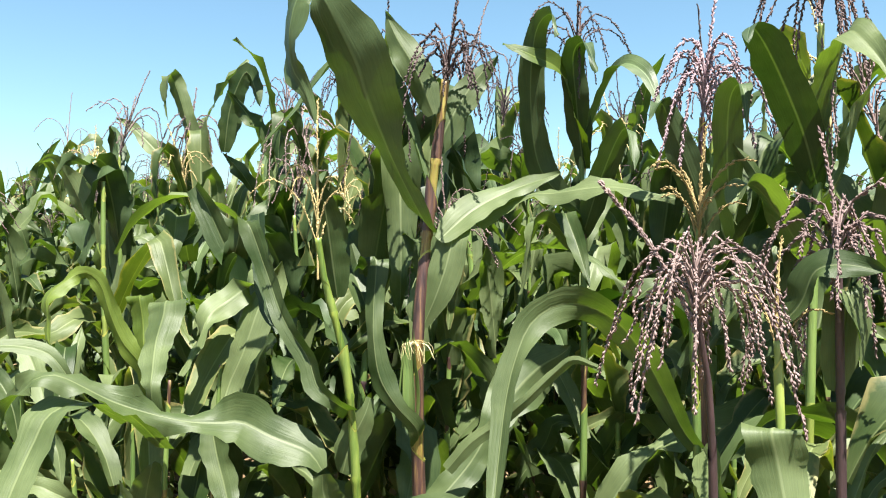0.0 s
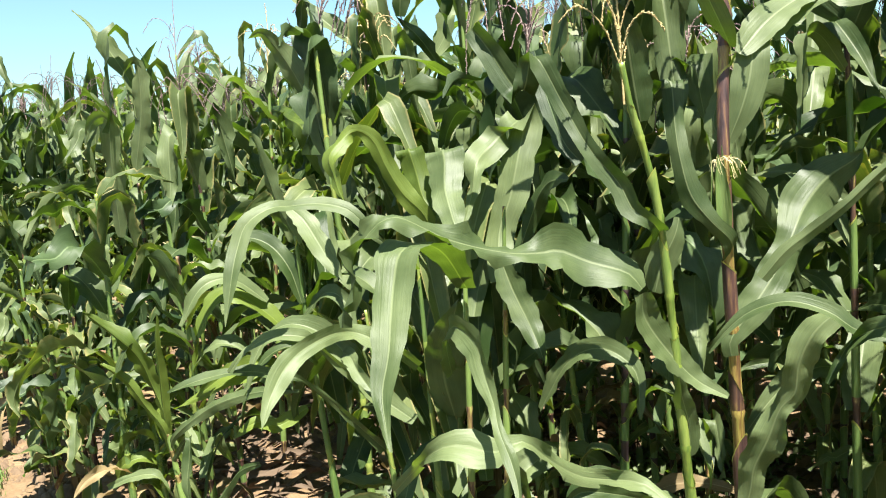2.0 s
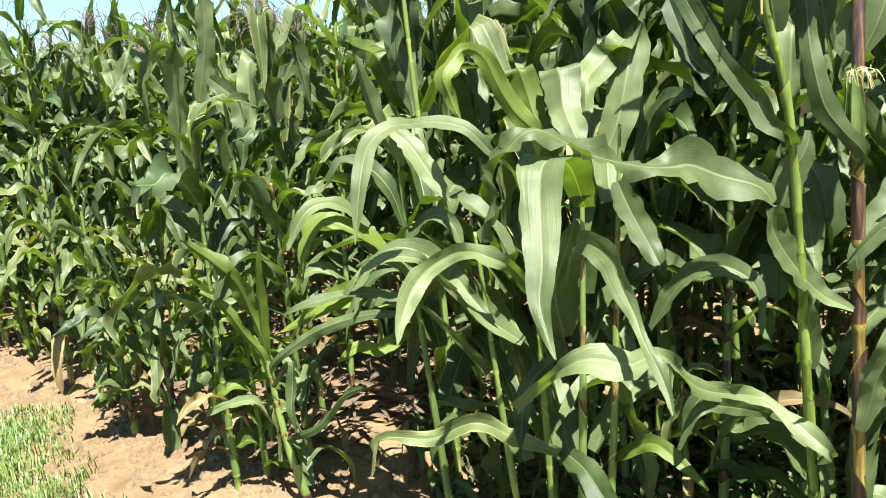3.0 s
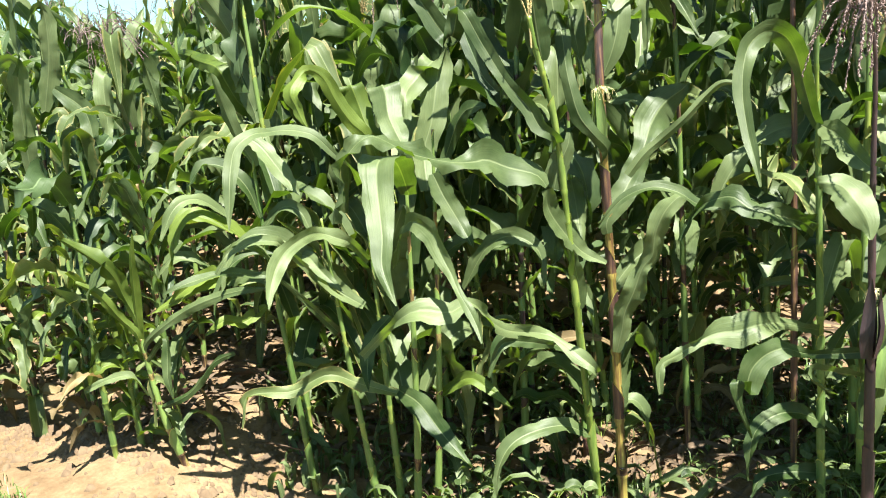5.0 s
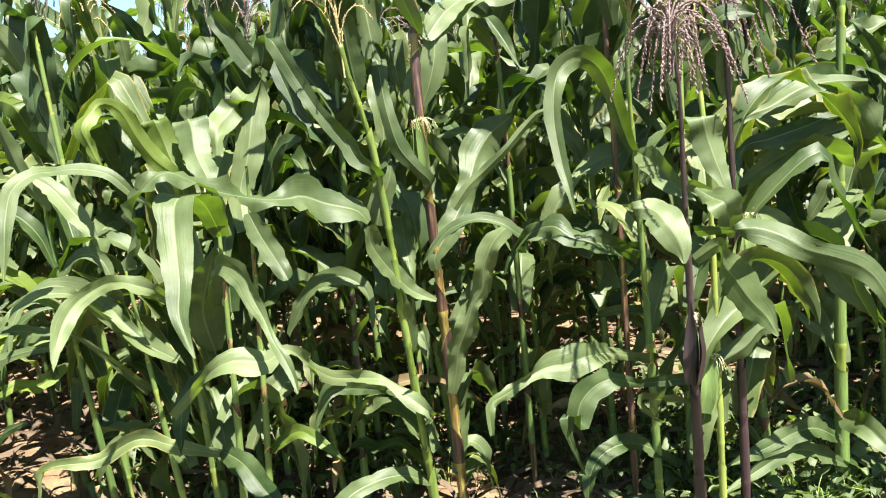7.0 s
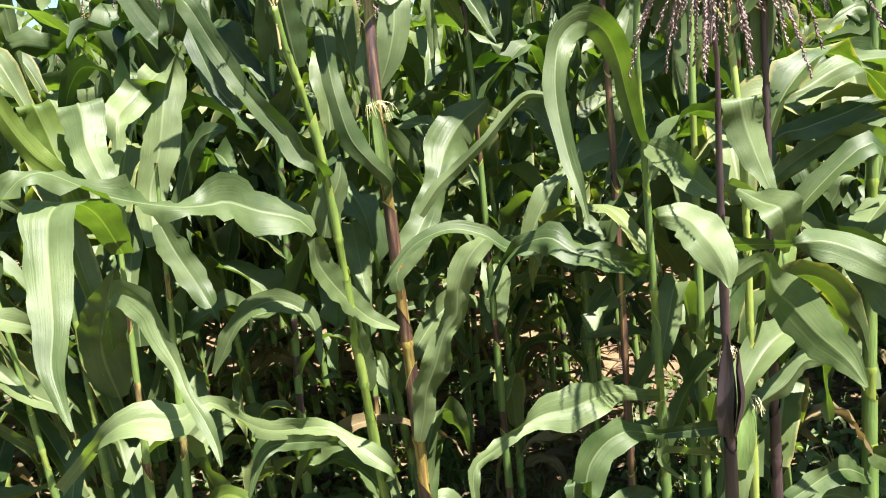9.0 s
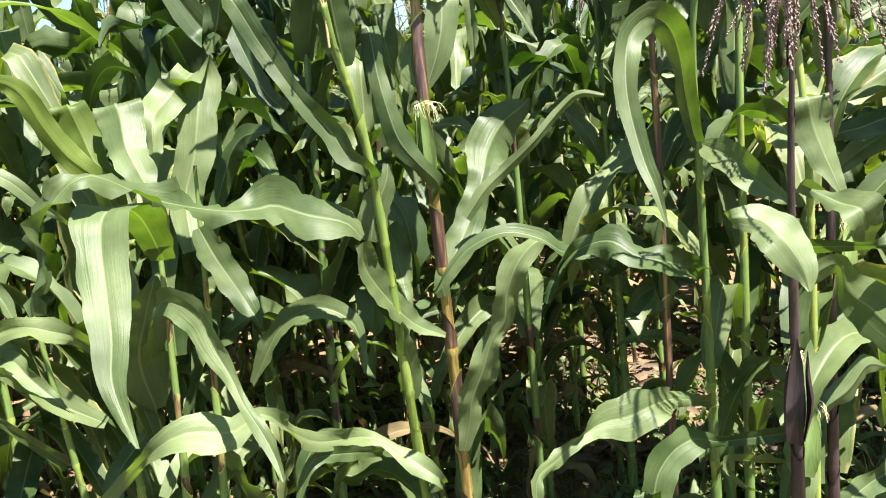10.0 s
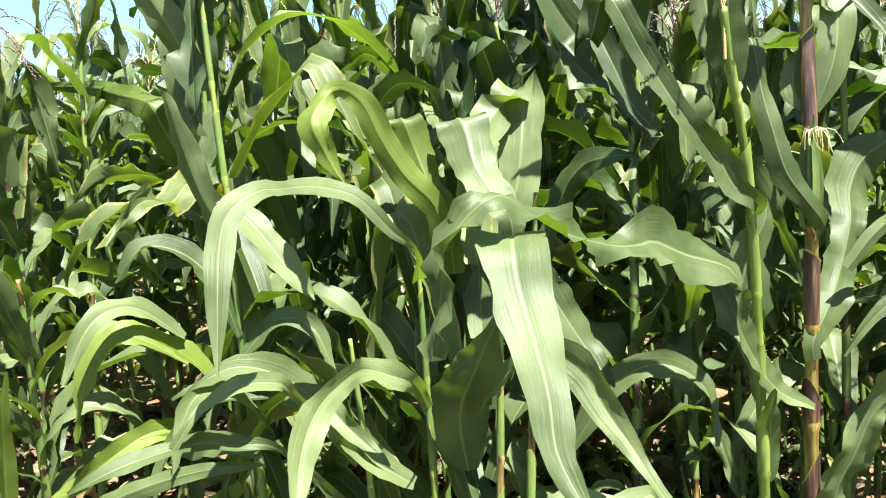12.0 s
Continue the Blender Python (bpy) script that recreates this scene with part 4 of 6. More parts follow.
near_leaf(g, [(-1.21, 3.00, 1.28), (-1.26, 3.00, 1.38), (-1.29, 3.00, 1.48), (-1.31, 2.99, 1.57), (-1.33, 2.98, 1.60)], 0.060, twist=(-20, -30), side=(1, 0, 0), fold=0.3, seed=128)
near_leaf(g, [(-1.32, 2.98, 1.12), (-1.38, 2.93, 1.19), (-1.42, 2.88, 1.20), (-1.45, 2.84, 1.17), (-1.48, 2.80, 1.09)], 0.045, twist=(-50, -60, -20), fold=0.25, wave=0.15, seed=131)
near_leaf(g, [(-1.18, 2.98, 0.94), (-1.23, 2.94, 1.02), (-1.28, 2.90, 1.03), (-1.31, 2.87, 0.98), (-1.33, 2.84, 0.89)], 0.038, twist=(-40, -50, -20), fold=0.25, wave=0.15, seed=132)
near_leaf(g, [(-1.14, 2.98, 0.98), (-1.06, 2.94, 0.98), (-1.01, 2.90, 0.94), (-0.93, 2.86, 0.87)], 0.041, twist=(50, 50, 30), fold=0.25, wave=0.15, seed=133)
near_leaf(h4, [(-1.35, 2.95, 0.91), (-1.26, 2.88, 0.94), (-1.18, 2.83, 0.94), (-1.15, 2.80, 0.92)], 0.050, twist=(60, 60, 40), fold=0.2, wave=0.12, seed=134)
near_leaf(g, [(-1.34, 3.02, 0.93), (-1.40, 2.97, 0.94), (-1.45, 2.93, 0.92), (-1.54, 2.90, 0.86)], 0.045, twist=(-60, -60, -40), fold=0.3, wave=0.15, seed=129, mat=M_LEAF_YOUNG_BACKLIT)
near_leaf(g, [(-1.33, 3.02, 1.06), (-1.41, 3.00, 1.12), (-1.49, 2.98, 1.14), (-1.51, 2.95, 1.08), (-1.52, 2.92, 0.97)], 0.049, twist=(-40, -40, -10), fold=0.3, wave=0.12, seed=130, mat=M_LEAF_YOUNG_BACKLIT)
shaped_leaf(a, [(-0.10, 2.96, 0.89), (-0.17, 2.96, 0.93), (-0.23, 2.93, 1.01), (-0.27, 2.90, 1.09), (-0.27, 2.88, 1.15)],
            (0.011, 0.047, 0.077, 0.072, 0.036),
            [(-0.11, -0.64, -0.76), (-0.11, -0.64, -0.76), (-0.23, -0.39, -0.89), (-0.39, -0.41, -0.82), (-0.58, -0.56, -0.60)], fold=0.25, wave=0.095, seed=900)
shaped_leaf(a, [(-0.27, 2.88, 1.16), (-0.30, 2.87, 1.20), (-0.38, 2.85, 1.23), (-0.44, 2.83, 1.26), (-0.48, 2.80, 1.26), (-0.54, 2.75, 1.27), (-0.64, 2.68, 1.31), (-0.72, 2.61, 1.37), (-0.75, 2.58, 1.37), (-0.78, 2.58, 1.35), (-0.82, 2.57, 1.30), (-0.83, 2.56, 1.23), (-0.85, 2.55, 1.18), (-0.85, 2.54, 1.15)],
            (0.026, 0.085, 0.108, 0.114, 0.074, 0.038, 0.060, 0.059, 0.048, 0.028, 0.045, 0.053, 0.046, 0.002),
            [(-0.45, -0.77, -0.45), (-0.16, -0.70, -0.69), (-0.04, -0.65, -0.76), (-0.02, -0.52, -0.85), (0.07, -0.67, -0.74), (0.12, -0.80, -0.59), (0.12, -0.83, -0.54), (0.19, -0.85, -0.49), (0.38, -0.83, -0.41), (0.64, -0.71, -0.31), (0.64, -0.66, 0.39), (0.51, -0.76, 0.41), (0.32, -0.88, 0.36), (0.32, -0.88, 0.36)], fold=0.10, wave=0.19, seed=901, label="broad twisted blade lit by the sun")
shaped_leaf(h1, [(-0.70, 2.92, 1.16), (-0.70, 2.78, 1.27), (-0.71, 2.66, 1.31), (-0.72, 2.58, 1.30), (-0.72, 2.54, 1.25), (-0.71, 2.49, 1.19), (-0.70, 2.44, 1.12), (-0.70, 2.40, 1.06), (-0.68, 2.36, 1.01), (-0.66, 2.33, 0.97)],
            (0.050, 0.085, 0.100, 0.101, 0.085, 0.076, 0.062, 0.045, 0.024, 0.002),
            [(1.00, 0.00, 0.02), (1.00, 0.00, 0.02), (1.00, 0.00, 0.02), (1.00, 0.00, 0.02), (0.99, 0.00, -0.12), (0.99, 0.00, -0.12), (0.99, 0.00, -0.13), (0.99, 0.00, -0.13), (0.99, 0.00, -0.14), (0.99, 0.00, -0.14)], fold=0.06, wave=0.057, seed=902, label="pale blade folded over and hanging straight down")
shaped_leaf(h1, [(-0.77, 2.95, 0.93), (-0.72, 2.80, 1.05), (-0.67, 2.73, 1.11), (-0.61, 2.69, 1.08), (-0.58, 2.65, 1.02), (-0.55, 2.61, 0.97), (-0.53, 2.57, 0.93), (-0.50, 2.54, 0.88), (-0.48, 2.51, 0.84), (-0.47, 2.48, 0.81)],
            (0.040, 0.035, 0.054, 0.065, 0.047, 0.026, 0.020, 0.028, 0.017, 0.006),
            [(0.50, 0.00, 0.87), (0.50, 0.00, 0.87), (0.40, -0.37, 0.84), (0.75, -0.31, 0.58), (0.83, 0.00, 0.55), (0.98, 0.00, 0.19), (1.00, 0.00, -0.02), (1.00, 0.00, -0.02), (1.00, 0.00, 0.05), (1.00, 0.00, 0.05)], fold=0.22, wave=0.114, seed=903)
shaped_leaf(b, [(-0.17, 3.00, 0.50), (-0.15, 2.88, 0.56), (-0.20, 2.91, 0.60), (-0.27, 2.95, 0.65), (-0.32, 2.96, 0.67), (-0.42, 2.85, 0.72), (-0.47, 2.76, 0.79), (-0.51, 2.67, 0.87), (-0.57, 2.65, 0.85), (-0.63, 2.65, 0.86), (-0.68, 2.64, 0.86), (-0.74, 2.66, 0.82), (-0.80, 2.72, 0.76), (-0.87, 2.76, 0.69)],
            (0.040, 0.014, 0.059, 0.024, 0.048, 0.043, 0.044, 0.023, 0.070, 0.101, 0.061, 0.016, 0.023, 0.027),
            [(-0.67, 0.00, -0.74), (-0.67, 0.00, -0.74), (-0.68, -0.51, -0.52), (-0.41, -0.84, -0.36), (-0.26, -0.63, -0.73), (-0.04, -0.70, -0.71), (-0.03, -0.68, -0.73), (0.06, -0.88, -0.46), (-0.27, -0.71, -0.65), (-0.02, -0.60, -0.80), (0.03, -0.65, -0.76), (0.27, 0.00, -0.96), (0.64, 0.00, -0.77), (0.79, 0.00, -0.62)], fold=0.15, wave=0.114, seed=904, label="low rippled blade")
shaped_leaf(b, [(-0.28, 2.95, 0.63), (-0.35, 2.90, 0.66), (-0.42, 2.86, 0.68), (-0.45, 2.84, 0.67), (-0.47, 2.83, 0.63), (-0.49, 2.82, 0.58)],
            (0.020, 0.033, 0.032, 0.025, 0.015, 0.006),
            [(-0.78, 0.00, -0.63), (-0.67, -0.61, -0.42), (-0.65, -0.63, -0.41), (0.25, 0.00, -0.97), (0.80, 0.00, -0.60), (0.80, 0.00, -0.60)], fold=0.2, wave=0.112, seed=905)
shaped_leaf(h1, [(-0.69, 2.87, 1.22), (-0.69, 2.85, 1.31), (-0.71, 2.88, 1.35), (-0.74, 2.93, 1.41), (-0.75, 2.97, 1.47), (-0.76, 2.99, 1.50), (-0.77, 3.02, 1.50)],
            (0.050, 0.036, 0.065, 0.078, 0.094, 0.101, 0.087),
            [(0.99, 0.00, -0.11), (0.99, 0.00, -0.11), (1.00, 0.00, 0.03), (1.00, 0.00, -0.06), (1.00, -0.00, -0.01), (0.99, 0.00, 0.12), (0.99, 0.00, 0.14)], fold=0.12, wave=0.057, seed=906, label="upright ribbed blade")
shaped_leaf(h3, [(-0.66, 3.06, 1.15), (-0.67, 3.13, 1.27), (-0.64, 3.15, 1.36), (-0.62, 3.18, 1.46), (-0.61, 3.23, 1.57), (-0.69, 3.16, 1.50), (-0.71, 3.10, 1.46), (-0.71, 3.05, 1.39), (-0.72, 3.00, 1.32)],
            (0.050, 0.085, 0.085, 0.093, 0.092, 0.083, 0.072, 0.041, 0.010),
            [(0.99, 0.00, -0.11), (0.99, 0.00, -0.11), (0.99, 0.00, -0.11), (1.00, 0.00, -0.03), (1.00, 0.00, 0.06), (-0.13, 0.60, 0.79), (-0.24, 0.56, 0.79), (-0.58, 0.73, 0.36), (-0.58, 0.73, 0.36)], fold=0.14, wave=0.076, seed=907)
shaped_leaf(h3, [(-0.62, 3.06, 1.18), (-0.59, 3.08, 1.26), (-0.56, 3.08, 1.33), (-0.54, 3.07, 1.37), (-0.51, 3.05, 1.40), (-0.47, 3.00, 1.41), (-0.44, 2.96, 1.41)],
            (0.040, 0.032, 0.044, 0.058, 0.058, 0.035, 0.011),
            [(0.98, 0.00, -0.20), (0.98, 0.00, -0.20), (0.99, 0.00, -0.11), (0.74, -0.52, -0.44), (0.51, -0.69, -0.51), (0.04, -0.85, -0.52), (0.04, -0.85, -0.52)], fold=0.25, wave=0.095, seed=908)
# Backlight on the next two blades is put into their base colour.
shaped_leaf(h2, [(-0.80, 3.00, 1.25), (-0.82, 2.98, 1.34), (-0.87, 2.97, 1.40), (-0.91, 2.97, 1.47), (-0.94, 2.97, 1.54), (-0.98, 2.96, 1.57), (-1.01, 2.93, 1.55), (-1.03, 2.89, 1.51), (-1.01, 2.87, 1.46), (-0.99, 2.85, 1.42), (-0.97, 2.84, 1.39)],
            (0.040, 0.048, 0.053, 0.052, 0.050, 0.026, 0.049, 0.061, 0.049, 0.016, 0.004),
            [(0.62, 0.00, 0.79), (0.62, 0.00, 0.79), (0.84, 0.00, 0.54), (0.97, 0.00, 0.24), (0.89, 0.00, 0.46), (0.78, 0.00, 0.63), (-0.76, 0.41, 0.50), (-0.82, 0.49, 0.30), (-0.79, 0.61, 0.08), (-0.97, 0.00, -0.23), (-0.97, 0.00, -0.23)], fold=0.2, wave=0.095, seed=909, mat=M_LEAF_YOUNG_BACKLIT)
shaped_leaf(h2, [(-0.79, 3.02, 1.20), (-0.80, 2.99, 1.33), (-0.83, 3.00, 1.39), (-0.85, 3.02, 1.45), (-0.87, 3.03, 1.51), (-0.88, 3.06, 1.50)],
            (0.040, 0.046, 0.052, 0.073, 0.072, 0.053),
            [(0.74, 0.00, -0.67), (0.74, 0.00, -0.67), (0.93, 0.00, -0.36), (1.00, 0.00, -0.05), (1.00, 0.00, -0.07), (1.00, 0.00, 0.02)], fold=0.2, wave=0.076, seed=910, mat=M_LEAF_YOUNG_BACKLIT)
shaped_leaf(b, [(-0.23, 2.93, 1.28), (-0.24, 2.87, 1.31), (-0.28, 2.87, 1.34), (-0.31, 2.88, 1.40), (-0.37, 2.88, 1.48), (-0.43, 2.90, 1.59), (-0.49, 2.91, 1.70), (-0.53, 2.92, 1.62), (-0.61, 2.93, 1.74), (-0.64, 2.93, 1.78)],
            (0.040, 0.026, 0.050, 0.046, 0.038, 0.046, 0.049, 0.062, 0.053, 0.048),
            [(-0.82, 0.00, -0.57), (-0.82, 0.00, -0.57), (-0.85, 0.00, -0.53), (-0.99, 0.00, 0.13), (-0.99, 0.00, 0.17), (-1.00, 0.00, 0.10), (-1.00, 0.00, 0.04), (-0.96, 0.00, -0.28), (-0.91, 0.00, -0.43), (-0.90, -0.00, -0.43)], fold=0.35, wave=0.076, seed=911)
shaped_leaf(b, [(-0.40, 2.93, 1.45), (-0.44, 2.94, 1.50), (-0.47, 2.96, 1.58), (-0.49, 2.98, 1.64), (-0.51, 3.00, 1.72)],
            (0.027, 0.042, 0.044, 0.042, 0.038),
            [(-0.99, 0.00, -0.14), (-0.99, 0.00, -0.11), (-0.99, 0.00, -0.14), (-0.93, 0.00, -0.37), (-0.91, 0.00, -0.42)], fold=0.3, wave=0.056, seed=912, mat=M_LEAF_DEEP_SHADED)
shaped_leaf(a, [(-0.09, 2.98, 1.21), (-0.08, 2.95, 1.25), (-0.12, 2.93, 1.30), (-0.16, 2.93, 1.36), (-0.18, 2.94, 1.44), (-0.19, 2.96, 1.51), (-0.20, 2.99, 1.62), (-0.24, 3.00, 1.59), (-0.27, 3.01, 1.65)],
            (0.030, 0.037, 0.037, 0.057, 0.039, 0.040, 0.051, 0.034, 0.010),
            [(0.50, 0.00, 0.87), (0.50, 0.00, 0.87), (0.87, 0.00, 0.49), (0.78, 0.00, 0.62), (0.94, 0.00, 0.35), (0.99, 0.00, -0.16), (1.00, 0.00, -0.04), (0.93, 0.00, -0.37), (0.93, 0.00, -0.37)], fold=0.25, wave=0.076, seed=913)
shaped_leaf(a, [(-0.08, 2.98, 1.47), (-0.05, 2.98, 1.54), (-0.03, 2.99, 1.61), (-0.02, 3.02, 1.69), (-0.02, 3.08, 1.71), (0.04, 3.12, 1.74), (0.13, 3.12, 1.77), (0.18, 3.11, 1.77), (0.29, 3.08, 1.78), (0.37, 3.05, 1.77), (0.45, 3.02, 1.75)],
            (0.018, 0.060, 0.073, 0.063, 0.082, 0.081, 0.040, 0.051, 0.063, 0.048, 0.005),
            [(0.99, 0.00, 0.12), (1.00, 0.00, -0.03), (1.00, 0.00, -0.09), (1.00, 0.00, -0.09), (0.91, -0.37, -0.19), (0.72, -0.49, -0.49), (0.11, -0.75, -0.65), (0.03, -0.79, -0.62), (0.07, -0.80, -0.60), (0.03, -0.83, -0.56), (0.03, -0.83, -0.56)], fold=0.12, wave=0.114, seed=914)
shaped_leaf(a, [(-0.09, 2.99, 1.47), (-0.11, 3.00, 1.51), (-0.10, 3.02, 1.56), (-0.08, 3.03, 1.59)],
            (0.011, 0.045, 0.040, 0.013),
            [(0.90, 0.00, 0.44), (0.90, 0.00, 0.44), (0.91, 0.00, 0.42), (0.99, 0.00, 0.12)], fold=0.1, wave=0.07, seed=915)
shaped_leaf(a, [(-0.09, 2.98, 0.98), (-0.09, 2.98, 1.02), (-0.04, 3.01, 1.09), (0.01, 3.06, 1.16), (0.05, 3.10, 1.24), (0.08, 3.16, 1.30), (0.13, 3.20, 1.36), (0.19, 3.20, 1.40), (0.21, 3.20, 1.42)],
            (0.030, 0.037, 0.078, 0.071, 0.059, 0.118, 0.102, 0.046, 0.006),
            [(1.00, 0.00, -0.05), (1.00, 0.00, -0.05), (0.98, 0.00, -0.21), (0.95, 0.00, -0.32), (0.92, 0.00, -0.40), (0.86, 0.00, -0.51), (0.61, 0.00, -0.79), (0.11, 0.00, -0.99), (0.11, 0.00, -0.99)], fold=0.10, wave=0.095, seed=916)
shaped_leaf(a, [(-0.02, 2.98, 1.16), (0.03, 2.98, 1.22), (0.08, 2.98, 1.26), (0.15, 2.96, 1.32), (0.22, 2.95, 1.39), (0.26, 2.93, 1.42), (0.31, 2.91, 1.41)],
            (0.026, 0.031, 0.027, 0.021, 0.018, 0.016, 0.008),
            [(0.87, 0.00, -0.48), (0.74, 0.00, -0.67), (0.66, 0.00, -0.75), (0.61, 0.00, -0.80), (0.56, 0.00, -0.83), (-0.08, 0.00, -1.00), (-0.08, 0.00, -1.00)], fold=0.5, wave=0.042, seed=917)
shaped_leaf(a, [(-0.08, 2.99, 0.58), (-0.06, 2.98, 0.66), (-0.05, 2.97, 0.72), (-0.02, 2.96, 0.79), (0.01, 2.95, 0.87), (0.04, 2.94, 0.91), (0.05, 2.93, 0.98), (0.08, 2.92, 1.05), (0.12, 2.92, 1.09), (0.15, 2.92, 1.10)],
            (0.024, 0.056, 0.065, 0.078, 0.045, 0.055, 0.060, 0.074, 0.052, 0.009),
            [(0.99, 0.00, 0.11), (1.00, -0.00, -0.00), (1.00, 0.00, 0.05), (0.99, 0.00, -0.13), (0.89, -0.44, -0.12), (1.00, 0.00, 0.06), (0.97, 0.00, -0.24), (0.90, -0.40, -0.15), (0.72, -0.57, -0.39), (0.72, -0.57, -0.39)], fold=0.12, wave=0.19, seed=918)
shaped_leaf(r, [(0.51, 2.87, 1.00), (0.39, 2.84, 1.03), (0.27, 2.80, 1.08), (0.16, 2.77, 1.09), (0.10, 2.77, 1.13), (0.03, 2.78, 1.15), (-0.04, 2.79, 1.13), (-0.09, 2.79, 1.09), (-0.13, 2.79, 1.04)],
            (0.040, 0.026, 0.043, 0.038, 0.040, 0.037, 0.029, 0.016, 0.005),
            [(-0.48, 0.00, -0.88), (-0.48, 0.00, -0.88), (-0.53, -0.69, -0.49), (-0.38, -0.78, -0.50), (-0.37, -0.75, -0.55), (-0.23, -0.81, -0.55), (0.08, -0.70, -0.71), (0.74, 0.00, -0.67), (0.74, 0.00, -0.67)], fold=0.3, wave=0.07, seed=919)
shaped_leaf(r, [(0.50, 2.87, 0.97), (0.42, 2.72, 1.03), (0.33, 2.66, 1.07), (0.27, 2.66, 1.09), (0.23, 2.69, 1.12), (0.19, 2.73, 1.11), (0.14, 2.75, 1.08), (0.11, 2.73, 1.04), (0.09, 2.72, 1.00)],
            (0.040, 0.025, 0.075, 0.071, 0.068, 0.038, 0.017, 0.012, 0.003),
            [(-0.51, 0.00, -0.86), (-0.51, 0.00, -0.86), (-0.42, -0.67, -0.61), (-0.17, -0.70, -0.69), (-0.15, -0.73, -0.67), (0.04, -0.79, -0.61), (0.84, 0.00, -0.55), (0.94, 0.00, -0.33), (0.94, 0.00, -0.33)], fold=0.2, wave=0.266, seed=920)
shaped_leaf(r, [(0.50, 2.85, 1.28), (0.475, 2.82, 1.32), (0.44, 2.77, 1.40), (0.405, 2.71, 1.475), (0.36, 2.65, 1.53), (0.30, 2.60, 1.55), (0.25, 2.575, 1.52), (0.228, 2.55, 1.46), (0.22, 2.525, 1.40), (0.22, 2.495, 1.34), (0.222, 2.465, 1.29), (0.226, 2.435, 1.25), (0.23, 2.405, 1.19)],
            (0.030, 0.034, 0.046, 0.053, 0.056, 0.056, 0.049, 0.043, 0.038, 0.031, 0.028, 0.020, 0.003),
            [(-0.97, 0.00, -0.22), (-0.97, 0.00, -0.22), (-0.91, 0.00, -0.41), (-0.97, 0.00, -0.23), (-0.95, 0.00, -0.30), (-0.33, 0.00, -0.94), (0.41, 0.00, -0.91), (0.75, -0.51, -0.43), (0.80, -0.55, -0.26), (0.85, -0.48, -0.21), (0.88, -0.40, -0.20), (0.88, -0.40, -0.20), (0.88, -0.40, -0.20)], fold=0.25, wave=0.057, seed=921, label="blade bowed into a hoop")
shaped_leaf(r, [(0.52, 2.88, 0.66), (0.46, 2.82, 0.69), (0.37, 2.76, 0.73), (0.29, 2.69, 0.75), (0.24, 2.68, 0.74), (0.18, 2.67, 0.74), (0.13, 2.65, 0.73), (0.06, 2.62, 0.70), (0.01, 2.58, 0.69), (-0.00, 2.57, 0.65), (0.00, 2.56, 0.61)],
            (0.040, 0.020, 0.041, 0.079, 0.105, 0.071, 0.019, 0.028, 0.026, 0.019, 0.010),
            [(-0.06, 0.00, -1.00), (-0.06, 0.00, -1.00), (-0.09, -0.73, -0.68), (0.17, -0.51, -0.84), (0.17, -0.38, -0.91), (0.18, -0.57, -0.80), (0.46, 0.00, -0.89), (0.23, 0.00, -0.97), (0.79, 0.00, -0.61), (0.99, 0.00, -0.15), (0.99, 0.00, -0.15)], fold=0.15, wave=0.095, seed=922)
shaped_leaf(c, [(0.53, 2.57, 0.70), (0.41, 2.60, 0.69), (0.36, 2.58, 0.71), (0.32, 2.55, 0.73), (0.27, 2.53, 0.72), (0.23, 2.51, 0.69), (0.21, 2.50, 0.64), (0.19, 2.49, 0.67), (0.19, 2.49, 0.61), (0.22, 2.48, 0.51)],
            (0.030, 0.023, 0.029, 0.061, 0.066, 0.073, 0.070, 0.042, 0.018, 0.002),
            [(-0.43, 0.00, -0.90), (-0.43, 0.00, -0.90), (0.14, -0.69, -0.71), (0.46, -0.49, -0.74), (0.60, 0.00, -0.80), (0.67, 0.00, -0.75), (0.73, 0.00, -0.68), (0.99, 0.00, 0.13), (0.98, 0.00, 0.21), (0.98, 0.00, 0.21)], fold=0.15, wave=0.057, seed=923)
shaped_leaf(c, [(0.55, 2.54, 1.02), (0.60, 2.50, 1.06), (0.59, 2.45, 1.02), (0.59, 2.38, 1.00), (0.59, 2.30, 0.97), (0.59, 2.22, 0.95), (0.59, 2.17, 0.92)],
            (0.030, 0.034, 0.074, 0.087, 0.084, 0.047, 0.003),
            [(-0.13, 0.00, -0.99), (-0.13, 0.00, -0.99), (-0.28, 0.00, -0.96), (-0.50, 0.00, -0.87), (-0.56, 0.00, -0.83), (-0.65, 0.00, -0.76), (-0.65, 0.00, -0.76)], fold=0.15, wave=0.057, seed=924)
shaped_leaf(c, [(0.53, 2.50, 1.22), (0.64, 2.54, 1.17), (0.64, 2.56, 1.21), (0.63, 2.58, 1.26), (0.62, 2.60, 1.32), (0.61, 2.60, 1.37), (0.63, 2.65, 1.36)],
            (0.030, 0.007, 0.035, 0.062, 0.081, 0.084, 0.069),
            [(0.98, 0.00, 0.20), (0.98, 0.00, 0.20), (0.97, 0.00, 0.22), (1.00, 0.00, 0.08), (1.00, 0.00, 0.04), (1.00, 0.00, 0.06), (1.00, 0.00, 0.07)], fold=0.12, wave=0.076, seed=925)
shaped_leaf(c, [(0.60, 2.42, 1.09), (0.59, 2.40, 1.13), (0.57, 2.38, 1.18), (0.56, 2.43, 1.19), (0.54, 2.48, 1.21)],
            (0.009, 0.053, 0.077, 0.048, 0.009),
            [(-0.98, 0.00, -0.19), (-0.98, 0.00, -0.19), (-0.88, 0.00, -0.48), (-0.93, 0.00, -0.36), (-0.93, 0.00, -0.36)], fold=0.1, wave=0.095, seed=926, label="silver blade catching the light")
